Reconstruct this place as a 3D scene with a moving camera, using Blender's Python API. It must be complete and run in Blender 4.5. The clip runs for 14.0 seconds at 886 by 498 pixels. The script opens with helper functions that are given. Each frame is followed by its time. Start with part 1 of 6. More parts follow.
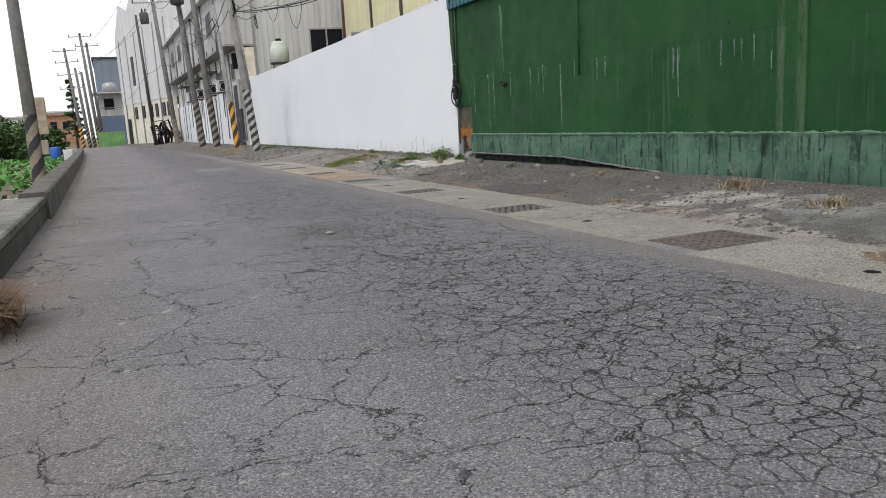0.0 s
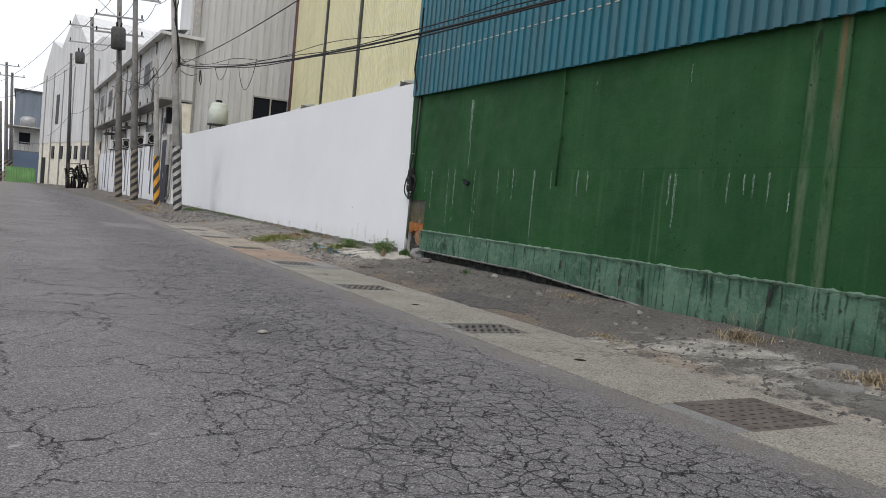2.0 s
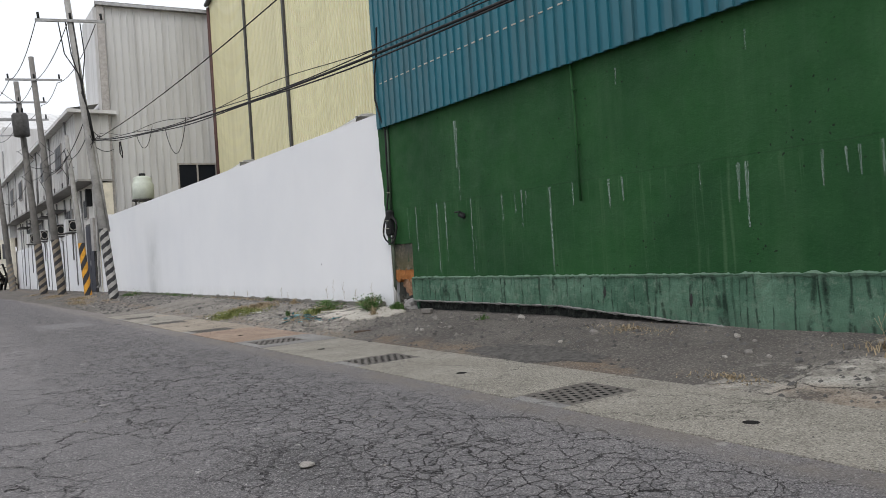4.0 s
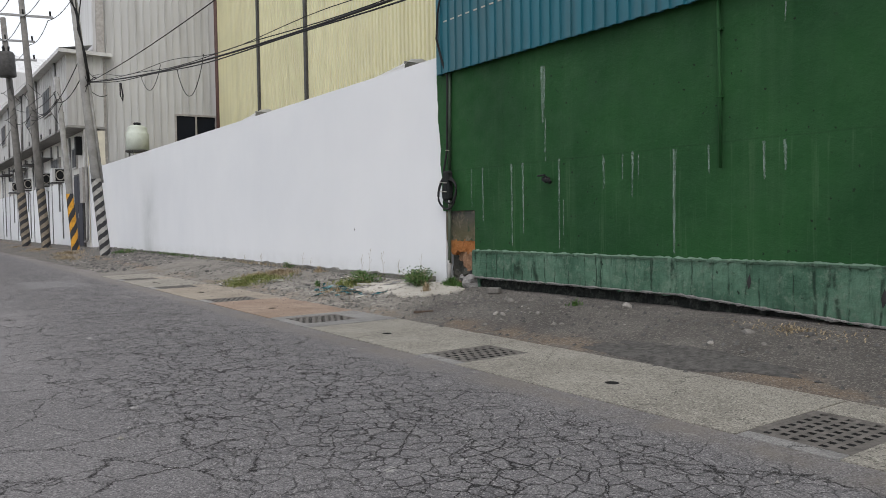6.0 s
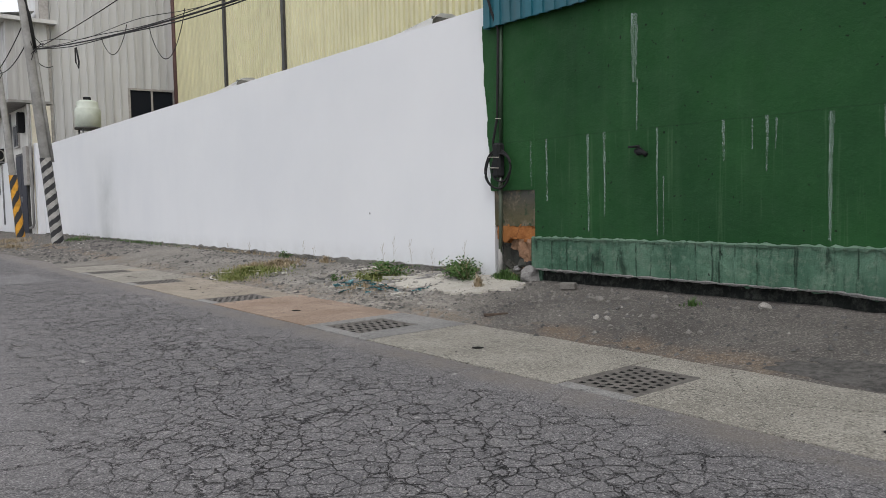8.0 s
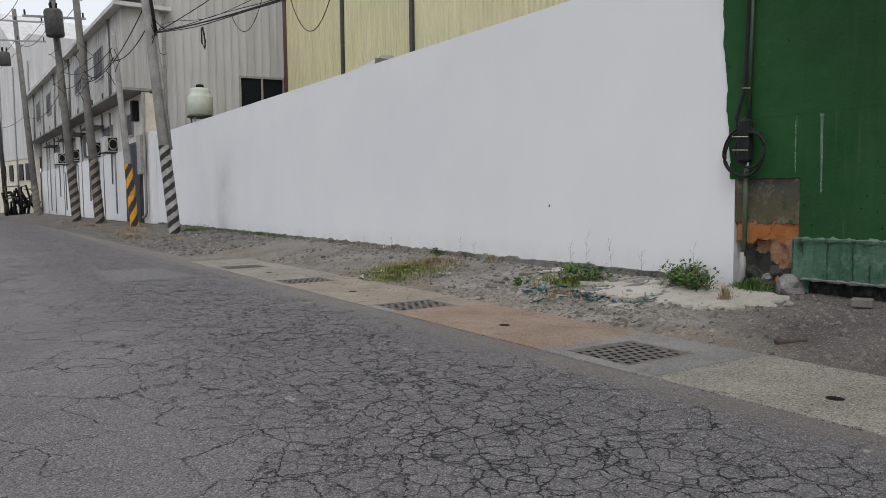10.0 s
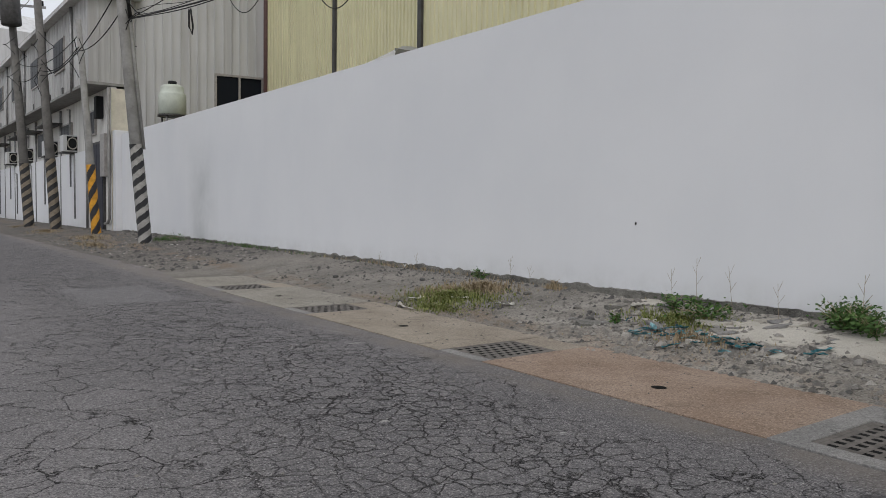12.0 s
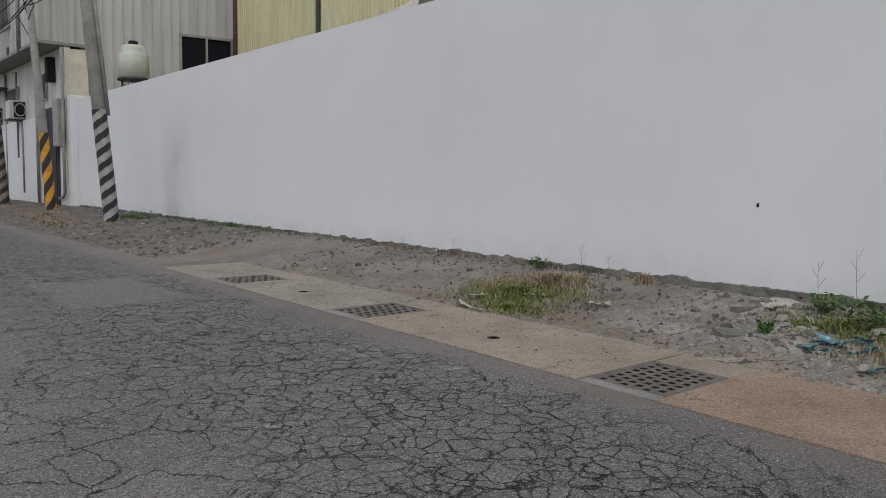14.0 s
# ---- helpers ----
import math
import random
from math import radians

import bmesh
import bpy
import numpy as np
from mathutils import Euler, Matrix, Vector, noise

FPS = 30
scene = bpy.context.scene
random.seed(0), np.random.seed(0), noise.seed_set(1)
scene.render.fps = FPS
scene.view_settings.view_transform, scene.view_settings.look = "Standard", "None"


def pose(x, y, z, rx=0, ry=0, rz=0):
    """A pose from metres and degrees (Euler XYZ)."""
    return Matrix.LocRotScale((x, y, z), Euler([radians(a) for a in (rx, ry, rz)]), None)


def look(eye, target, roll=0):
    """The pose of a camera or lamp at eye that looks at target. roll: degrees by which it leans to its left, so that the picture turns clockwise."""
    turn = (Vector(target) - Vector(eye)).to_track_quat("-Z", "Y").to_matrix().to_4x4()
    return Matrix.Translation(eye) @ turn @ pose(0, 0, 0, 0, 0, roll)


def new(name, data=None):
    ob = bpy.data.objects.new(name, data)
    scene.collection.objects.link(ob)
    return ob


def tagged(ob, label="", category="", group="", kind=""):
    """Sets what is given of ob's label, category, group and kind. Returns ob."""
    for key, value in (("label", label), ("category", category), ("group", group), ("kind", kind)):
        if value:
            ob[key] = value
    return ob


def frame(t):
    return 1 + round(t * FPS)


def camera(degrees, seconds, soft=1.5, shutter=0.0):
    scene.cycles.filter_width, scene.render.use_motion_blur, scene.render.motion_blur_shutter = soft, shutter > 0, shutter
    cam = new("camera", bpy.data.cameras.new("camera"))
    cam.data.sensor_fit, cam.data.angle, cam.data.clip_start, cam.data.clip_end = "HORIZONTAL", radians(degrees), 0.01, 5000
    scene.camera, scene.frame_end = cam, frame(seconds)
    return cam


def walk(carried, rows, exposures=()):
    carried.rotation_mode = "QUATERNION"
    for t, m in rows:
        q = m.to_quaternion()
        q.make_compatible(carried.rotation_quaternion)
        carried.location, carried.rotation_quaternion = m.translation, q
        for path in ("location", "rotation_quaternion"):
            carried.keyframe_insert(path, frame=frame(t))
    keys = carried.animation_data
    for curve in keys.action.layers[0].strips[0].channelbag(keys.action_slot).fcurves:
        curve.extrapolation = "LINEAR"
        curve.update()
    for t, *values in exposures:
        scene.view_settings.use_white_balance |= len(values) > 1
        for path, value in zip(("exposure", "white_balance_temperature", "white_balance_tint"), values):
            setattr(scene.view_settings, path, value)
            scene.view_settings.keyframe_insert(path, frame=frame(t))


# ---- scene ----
cam = camera(60.8, 14.0, soft=0.5)
PATH = [
    (0, (-0.341, 0.32, 1.203), (0.429, 2.133, 0.859), -3.3),
    (0.5, (-0.29, 0.619, 1.188), (0.63, 2.384, 0.995), 0.4),
    (1, (-0.252, 0.982, 1.18), (0.697, 2.735, 1.017), 5.0),
    (1.5, (-0.195, 1.445, 1.211), (0.793, 3.178, 1.071), 6.3),
    (2, (-0.179, 1.951, 1.213), (0.805, 3.69, 1.114), 5.4),
    (2.5, (-0.238, 2.517, 1.218), (0.7, 4.266, 0.971), 7.0),
    (3, (-0.142, 3.081, 1.23), (1.067, 4.654, 0.983), 5.3),
    (3.5, (-0.088, 3.662, 1.221), (1.009, 5.311, 0.94), 2.7),
    (4, (-0.05, 4.166, 1.247), (1.071, 5.822, 1.249), -3.7),
    (4.2, (-0.034, 4.433, 1.242), (1.102, 6.079, 1.231), -2.8),
    (6.3, (-0.034, 6.788, 1.254), (1.121, 8.419, 1.177), -0.8),
    (6.5, (-0.038, 7.02, 1.259), (1.124, 8.646, 1.175), -1.3),
    (7, (-0.027, 7.601, 1.262), (1.199, 9.178, 1.159), -1.3),
    (7.2, (-0.013, 7.846, 1.261), (1.25, 9.392, 1.151), -1.1),
    (9.3, (-0.057, 10.361, 1.282), (1.188, 11.918, 1.124), -1.1),
    (9.5, (-0.07, 10.607, 1.268), (1.171, 12.169, 1.116), 0.3),
    (10, (-0.155, 11.144, 1.248), (0.935, 12.815, 1.109), -0.6),
    (10.5, (-0.115, 11.751, 1.255), (1.002, 13.406, 1.15), 0.6),
    (11, (-0.082, 12.339, 1.235), (1.053, 13.982, 1.127), -1.0),
    (11.5, (-0.086, 12.908, 1.25), (1.056, 14.546, 1.135), 0.8),
    (12, (-0.075, 13.524, 1.235), (1.109, 15.133, 1.13), 0.8),
    (12.5, (-0.078, 14.07, 1.239), (1.095, 15.686, 1.13), 0.2),
    (13, (-0.007, 14.65, 1.259), (1.237, 16.211, 1.135), 0.2),
    (13.5, (-0.016, 15.18, 1.282), (1.225, 16.742, 1.131), 0.4),
    (14, (0.023, 15.675, 1.271), (1.299, 17.205, 1.095), 0.9),
]
EXPO = [(0.0, 0.6), (1.0, 0.38), (2.0, 0.42), (2.5, 0.42), (3.0, 0.6), (3.5, 0.56), (4.0, 0.42), (4.2, 0.42), (6.5, 0.4), (7.2, 0.4), (9.5, 0.32), (10.0, 0.13), (11.0, 0.03), (11.5, -0.08), (12.0, -0.03), (12.5, -0.22), (13.0, -0.18), (13.5, -0.11), (14.0, -0.08)]
walk(cam, [(t, look(eye, target, roll)) for t, eye, target, roll in PATH], EXPO)

# ---- world and light ----
world = bpy.data.worlds.new("world")
scene.world = world
world.use_nodes = True
wn = world.node_tree
sky = wn.nodes.new("ShaderNodeTexSky")
sky.sky_type = "NISHITA"
sky.sun_disc = False
sky.sun_elevation = radians(58)
sky.sun_rotation = radians(200)
sky.air_density, sky.dust_density, sky.ozone_density = 1.0, 6.0, 1.0
mixw = wn.nodes.new("ShaderNodeMix")
mixw.data_type = "RGBA"
mixw.inputs["Factor"].default_value = 0.82
mixw.inputs["B"].default_value = (9.0, 9.3, 9.9, 1)
wn.links.new(sky.outputs[0], mixw.inputs["A"])
bgn = wn.nodes["Background"]
wn.links.new(mixw.outputs["Result"], bgn.inputs[0])
bgn.inputs[1].default_value = 0.10
sun = new("sun", bpy.data.lights.new("sun", "SUN"))
sun.data.energy, sun.data.angle, sun.data.color = 0.9, radians(25), (1.0, 0.98, 0.95)
sun.matrix_world = look((-14, -10, 30), (0, 8, 0))


# ---- material helpers ----
class Mat:
    """A node material built step by step."""

    def __init__(self, name, rough=0.8, metal=0.0, spec=0.4):
        self.m = bpy.data.materials.new(name)
        self.m.use_nodes = True
        self.t = self.m.node_tree
        self.b = self.t.nodes["Principled BSDF"]
        self.b.inputs["Roughness"].default_value = rough
        self.b.inputs["Metallic"].default_value = metal
        self.b.inputs["Specular IOR Level"].default_value = spec
        self.co = self.t.nodes.new("ShaderNodeNewGeometry").outputs["Position"]
        self.h = None

    def link(self, a, b):
        self.t.links.new(a, b)

    def scaled(self, sx, sy, sz, co=None):
        n = self.t.nodes.new("ShaderNodeMapping")
        n.inputs["Scale"].default_value = (sx, sy, sz)
        self.link(co or self.co, n.inputs["Vector"])
        return n.outputs[0]

    def noise(self, scale, detail=4, rough=0.55, co=None, colour=False):
        n = self.t.nodes.new("ShaderNodeTexNoise")
        n.inputs["Scale"].default_value = scale
        n.inputs["Detail"].default_value = detail
        n.inputs["Roughness"].default_value = rough
        self.link(co or self.co, n.inputs["Vector"])
        return n.outputs["Color" if colour else "Fac"]

    def cells(self, scale, feature="F1", co=None, rand=1.0):
        n = self.t.nodes.new("ShaderNodeTexVoronoi")
        n.feature = feature
        n.inputs["Scale"].default_value = scale
        n.inputs["Randomness"].default_value = rand
        self.link(co or self.co, n.inputs["Vector"])
        return n.outputs["Distance"]

    def chips(self, scale, co=None):
        """A value of its own for every small cell, as stones in a mix have."""
        n = self.t.nodes.new("ShaderNodeTexVoronoi")
        n.inputs["Scale"].default_value = scale
        self.link(co or self.co, n.inputs["Vector"])
        k = self.t.nodes.new("ShaderNodeSeparateXYZ")
        self.link(n.outputs["Color"], k.inputs[0])
        return k.outputs[0]

    def band(self, fac, mid, half, soft):
        """One inside mid plus or minus half, fading over soft outside it."""
        return self.ramp(self.math("ABSOLUTE", self.math("SUBTRACT", fac, mid)), half, half + soft, 1, 0)

    def ramp(self, fac, lo, hi, a=0.0, b=1.0):
        n = self.t.nodes.new("ShaderNodeMapRange")
        for k, v in zip(("From Min", "From Max", "To Min", "To Max"), (lo, hi, a, b)):
            n.inputs[k].default_value = v
        self.link(fac, n.inputs["Value"])
        return n.outputs[0]

    def math(self, op, a, b=None):
        n = self.t.nodes.new("ShaderNodeMath")
        n.operation = op
        for i, v in enumerate((a, b)):
            if v is None:
                continue
            if isinstance(v, (int, float)):
                n.inputs[i].default_value = v
            else:
                self.link(v, n.inputs[i])
        return n.outputs[0]

    def mix(self, fac, a, b, mode="MIX"):
        n = self.t.nodes.new("ShaderNodeMix")
        n.data_type = "RGBA"
        n.blend_type = mode
        for k, v in (("Factor", fac), ("A", a), ("B", b)):
            if isinstance(v, tuple):
                n.inputs[k].default_value = (*v, 1) if len(v) == 3 else v
            elif isinstance(v, (int, float)):
                n.inputs[k].default_value = v
            else:
                self.link(v, n.inputs[k])
        return n.outputs["Result"]

    def axis(self, i, co=None):
        n = self.t.nodes.new("ShaderNodeSeparateXYZ")
        self.link(co or self.co, n.inputs[0])
        return n.outputs[i]

    def warp(self, scale, amount, detail=3):
        """The position pushed about by noise."""
        n = self.t.nodes.new("ShaderNodeVectorMath")
        n.operation = "MULTIPLY_ADD"
        self.link(self.noise(scale, detail, 0.68, colour=True), n.inputs[0])
        n.inputs[1].default_value = (amount, amount, amount)
        self.link(self.co, n.inputs[2])
        return n.outputs[0]

    def colour(self, c):
        if isinstance(c, tuple):
            self.b.inputs["Base Color"].default_value = (*c, 1)
        else:
            self.link(c, self.b.inputs["Base Color"])
        return self

    def rough(self, r):
        self.link(r, self.b.inputs["Roughness"])
        return self

    def bump(self, height, strength=0.4, dist=0.01):
        n = self.t.nodes.new("ShaderNodeBump")
        n.inputs["Strength"].default_value = strength
        n.inputs["Distance"].default_value = dist
        self.link(height, n.inputs["Height"])
        if self.h:
            self.link(self.h, n.inputs["Normal"])
        self.h = n.outputs[0]
        self.link(self.h, self.b.inputs["Normal"])
        return self


def plain(name, c, rough=0.7, metal=0.0, vary=0.25, scale=6.0, bump=0.15, grain=60.0):
    """Paint, plastic or metal with blotches and fine grain."""
    m = Mat(name, rough, metal)
    dark = tuple(v * (1 - vary) for v in c)
    lite = tuple(min(1, v * (1 + vary * 0.6)) for v in c)
    m.colour(m.mix(m.ramp(m.noise(scale, 7, 0.7), 0.38, 0.62), dark, lite))
    m.bump(m.noise(grain, 3), bump, 0.004)
    return m.m


def sheeting(name, c, stain=(0.2, 0.19, 0.17), amount=0.35, rough=0.6):
    """Painted steel sheet with runs of dirt down its face."""
    m = Mat(name, rough, 0.0)
    runs = m.noise(1.0, 5, 0.6, m.scaled(2.2, 2.2, 0.16))
    blot = m.noise(0.5, 4)
    base = m.mix(m.ramp(blot, 0.3, 0.7), tuple(v * 0.9 for v in c), c)
    m.colour(m.mix(m.ramp(runs, 0.46, 0.62, 0, amount), base, stain))
    m.bump(m.noise(14, 3), 0.08, 0.003)
    return m.m


def asphalt_material():
    m = Mat("asphalt", 0.88, 0, 0.3)
    x, y = m.axis(0), m.axis(1)
    w_small, w_mid, w_big = m.warp(8.0, 0.10, 9), m.warp(2.6, 0.26, 11), m.warp(1.2, 0.75, 12)
    small = m.cells(8.0, "DISTANCE_TO_EDGE", w_small)
    mid = m.cells(2.2, "DISTANCE_TO_EDGE", w_mid)
    big = m.cells(0.9, "DISTANCE_TO_EDGE", w_big)
    area = m.noise(0.23, 4, 0.55)
    # the wheel track near the gutter is crazed the most
    track = m.math("SUBTRACT", 1.0, m.math("ABSOLUTE", m.math("MULTIPLY", m.math("SUBTRACT", x, 2.35), 0.62)))
    worn = m.ramp(m.math("ADD", m.math("MULTIPLY", area, 1.0), m.math("MULTIPLY", track, 0.55)), 0.52, 0.90)
    whole = m.ramp(x, 3.42, 3.56, 1.0, 0.12)
    wide = m.ramp(m.noise(3.5, 6, 0.7), 0.34, 0.66, 0.4, 1.35)
    line1 = m.math("MULTIPLY", m.ramp(m.math("DIVIDE", small, wide), 0.008, 0.044, 1, 0), m.math("MULTIPLY", worn, m.ramp(m.noise(3.4, 7, 0.72), 0.30, 0.53)))
    line2 = m.math("MULTIPLY", m.ramp(m.math("DIVIDE", mid, wide), 0.0022, 0.0098, 1, 0), m.ramp(m.math("ADD", m.noise(0.8, 6, 0.62), m.math("MULTIPLY", worn, 0.16)), 0.47, 0.54))
    line3 = m.math("MULTIPLY", m.ramp(m.math("DIVIDE", big, wide), 0.0012, 0.0046, 1, 0), m.ramp(m.noise(0.7, 6, 0.6), 0.38, 0.45))
    lines = m.math("MULTIPLY", m.math("MAXIMUM", m.math("MAXIMUM", line1, line2), line3), whole)
    tone = m.mix(m.ramp(m.noise(0.45, 7, 0.65), 0.38, 0.62), (0.158, 0.149, 0.152), (0.222, 0.209, 0.212))
    tone = m.mix(m.math("MULTIPLY", worn, 0.42), tone, (0.132, 0.127, 0.135))
    plate = m.chips(8.0, w_small)
    tone = m.mix(m.math("MULTIPLY", m.ramp(plate, 0.55, 1.0, 0, 0.45), worn), tone, (0.225, 0.215, 0.212))
    tone = m.mix(m.math("MULTIPLY", m.ramp(plate, 0.45, 0.0, 0, 0.35), worn), tone, (0.095, 0.091, 0.097))
    spot = m.math("SUBTRACT", 1.0, m.math("ADD", m.math("ABSOLUTE", m.math("MULTIPLY", m.math("SUBTRACT", x, 1.75), 1.3)), m.math("ABSOLUTE", m.math("MULTIPLY", m.math("SUBTRACT", y, 8.6), 0.75))))
    tone = m.mix(m.math("MULTIPLY", m.ramp(m.math("ADD", spot, m.math("MULTIPLY", m.noise(2.5, 5), 0.8)), 0.6, 1.3), 0.6), tone, (0.055, 0.053, 0.054))
    # a smoother repair farther along
    mend = m.math("MULTIPLY", m.band(m.math("ADD", x, m.math("MULTIPLY", m.noise(2.0, 5), 0.5)), 2.75, 0.55, 0.12), m.band(m.math("ADD", y, m.math("MULTIPLY", m.noise(1.7, 5), 0.8)), 24.9, 0.95, 0.15))
    tone = m.mix(m.math("MULTIPLY", mend, 0.7), tone, (0.20, 0.195, 0.20))
    lines = m.math("MULTIPLY", lines, m.ramp(mend, 0, 1, 1, 0.15))
    grit = m.chips(125)
    fine = m.noise(75, 5, 0.75)
    tone = m.mix(m.ramp(grit, 0.66, 1.0, 0, 0.72), tone, (0.40, 0.385, 0.375))
    tone = m.mix(m.ramp(grit, 0.36, 0.0, 0, 0.75), tone, (0.050, 0.048, 0.050))
    tone = m.mix(m.ramp(fine, 0.36, 0.50, 0.65, 0), tone, (0.070, 0.067, 0.070))
    tone = m.mix(m.ramp(m.cells(13), 0.05, 0.085, 0.85, 0), tone, (0.50, 0.485, 0.46))
    # pale chips and dusty patches
    tone = m.mix(m.ramp(m.noise(5.5, 6, 0.6), 0.665, 0.70, 0, 0.7), tone, (0.42, 0.41, 0.385))
    dust = m.math("MAXIMUM", m.ramp(x, -0.1, -1.1), m.ramp(x, 3.40, 3.60, 0, 0.9))
    tone = m.mix(m.math("MULTIPLY", dust, m.ramp(m.noise(1.7, 7, 0.75), 0.4, 0.6, 0.15, 0.7)), tone, (0.20, 0.175, 0.15))
    tone = m.mix(m.math("MULTIPLY", lines, 0.93), tone, (0.012, 0.010, 0.011))
    m.colour(tone)
    m.bump(m.math("SUBTRACT", m.math("ADD", m.math("MULTIPLY", grit, 0.35), fine), m.math("MULTIPLY", lines, 2.2)), 0.9, 0.012)
    m.bump(m.math("MULTIPLY", plate, worn), 0.5, 0.010)
    m.bump(m.noise(0.9, 4), 0.25, 0.05)
    return m.m


def concrete_material(name, a, b, agg=0.5, size=95):
    m = Mat(name, 0.9, 0, 0.3)
    tone = m.mix(m.ramp(m.noise(1.2, 6, 0.6), 0.38, 0.62), a, b)
    tone = m.mix(m.ramp(m.noise(3.2, 7, 0.7), 0.52, 0.64, 0, 0.40), tone, tuple(v * 0.62 for v in a))
    grit = m.chips(size)
    tone = m.mix(m.ramp(grit, 0.68, 1.0, 0, 0.85 * agg), tone, tuple(min(1, v * 1.5) for v in b))
    tone = m.mix(m.ramp(grit, 0.34, 0.0, 0, 0.95 * agg), tone, tuple(v * 0.35 for v in a))
    fine = m.noise(120, 4, 0.7)
    tone = m.mix(m.ramp(fine, 0.38, 0.52, 0.45, 0), tone, tuple(v * 0.5 for v in a))
    rift = m.cells(0.8, "DISTANCE_TO_EDGE", m.warp(1.5, 0.7, 9))
    tone = m.mix(m.math("MULTIPLY", m.ramp(rift, 0.002, 0.007, 0.8, 0), m.ramp(m.noise(0.6, 5), 0.48, 0.54)), tone, tuple(v * 0.2 for v in a))
    m.colour(tone)
    m.bump(m.math("ADD", m.math("MULTIPLY", grit, 0.6), fine), 0.6, 0.007)
    m.bump(m.noise(7, 5), 0.3, 0.02)
    return m.m


def verge_material():
    m = Mat("verge", 0.95, 0, 0.25)
    x, y = m.axis(0), m.axis(1)
    soil = m.mix(m.ramp(m.noise(0.9, 7, 0.62), 0.38, 0.62), (0.082, 0.074, 0.069), (0.142, 0.129, 0.118))
    sand = m.mix(m.ramp(m.noise(2.2, 7, 0.68), 0.38, 0.62), (0.215, 0.196, 0.170), (0.360, 0.330, 0.288))
    pale = m.mix(m.ramp(m.noise(3.0, 8, 0.72), 0.42, 0.58), (0.25, 0.235, 0.205), (0.47, 0.445, 0.40))
    grey = m.mix(m.ramp(m.noise(1.4, 7, 0.68), 0.38, 0.62), (0.155, 0.143, 0.128), (0.262, 0.244, 0.216))
    wob = m.math("MULTIPLY", m.noise(0.6, 6, 0.65), 4.0)
    sandy = m.ramp(m.math("ADD", m.math("SUBTRACT", y, m.math("MULTIPLY", x, 0.9)), wob), 11.2, 13.4)
    tone = m.mix(m.math("MULTIPLY", sandy, 0.9), soil, sand)
    far = m.ramp(m.math("ADD", y, m.math("MULTIPLY", m.noise(0.5, 6), 4.0)), 20.0, 21.6)
    tone = m.mix(far, tone, grey)
    near = m.ramp(m.math("ADD", y, m.math("MULTIPLY", m.noise(0.9, 6, 0.7), 4.0)), 10.0, 9.5)
    slab = m.math("MULTIPLY", near, m.ramp(m.math("ADD", x, m.math("MULTIPLY", m.noise(2.2, 6, 0.7), 1.2)), 7.0, 6.8))
    mid = m.math("MULTIPLY", m.band(y, 17.7, 1.3, 1.2), 0.75)
    pmask = m.math("MULTIPLY", m.math("MAXIMUM", mid, slab), m.ramp(m.noise(1.6, 8, 0.72), 0.44, 0.52))
    tone = m.mix(pmask, tone, pale)
    tone = m.mix(m.ramp(m.math("ADD", y, m.math("MULTIPLY", m.noise(0.7, 6), 5.0)), 30.0, 33.0, 0, 0.85), tone, soil)
    rust = m.math("MULTIPLY", m.band(m.math("ADD", x, m.math("MULTIPLY", m.noise(1.2, 5), 0.5)), 5.45, 0.05, 0.25), m.ramp(m.noise(0.8, 6, 0.7), 0.45, 0.56, 0, 0.6))
    tone = m.mix(rust, tone, (0.21, 0.145, 0.095))
    grit = m.chips(75)
    fine = m.noise(85, 5, 0.75)
    tone = m.mix(m.ramp(grit, 0.72, 1.0, 0, 0.5), tone, (0.36, 0.335, 0.30))
    tone = m.mix(m.ramp(grit, 0.30, 0.0, 0, 0.6), tone, (0.055, 0.050, 0.045))
    tone = m.mix(m.ramp(fine, 0.38, 0.50, 0.5, 0), tone, (0.07, 0.064, 0.058))
    rift = m.cells(1.4, "DISTANCE_TO_EDGE", m.warp(2.0, 0.45, 9))
    tone = m.mix(m.math("MULTIPLY", m.ramp(rift, 0.005, 0.022, 1, 0), m.ramp(pmask, 0.2, 0.6, 0.1, 0.9)), tone, (0.03, 0.027, 0.024))
    m.colour(tone)
    m.bump(m.math("ADD", m.math("MULTIPLY", grit, 0.5), fine), 0.7, 0.010)
    m.bump(m.noise(6, 6, 0.65), 0.4, 0.03)
    return m.m


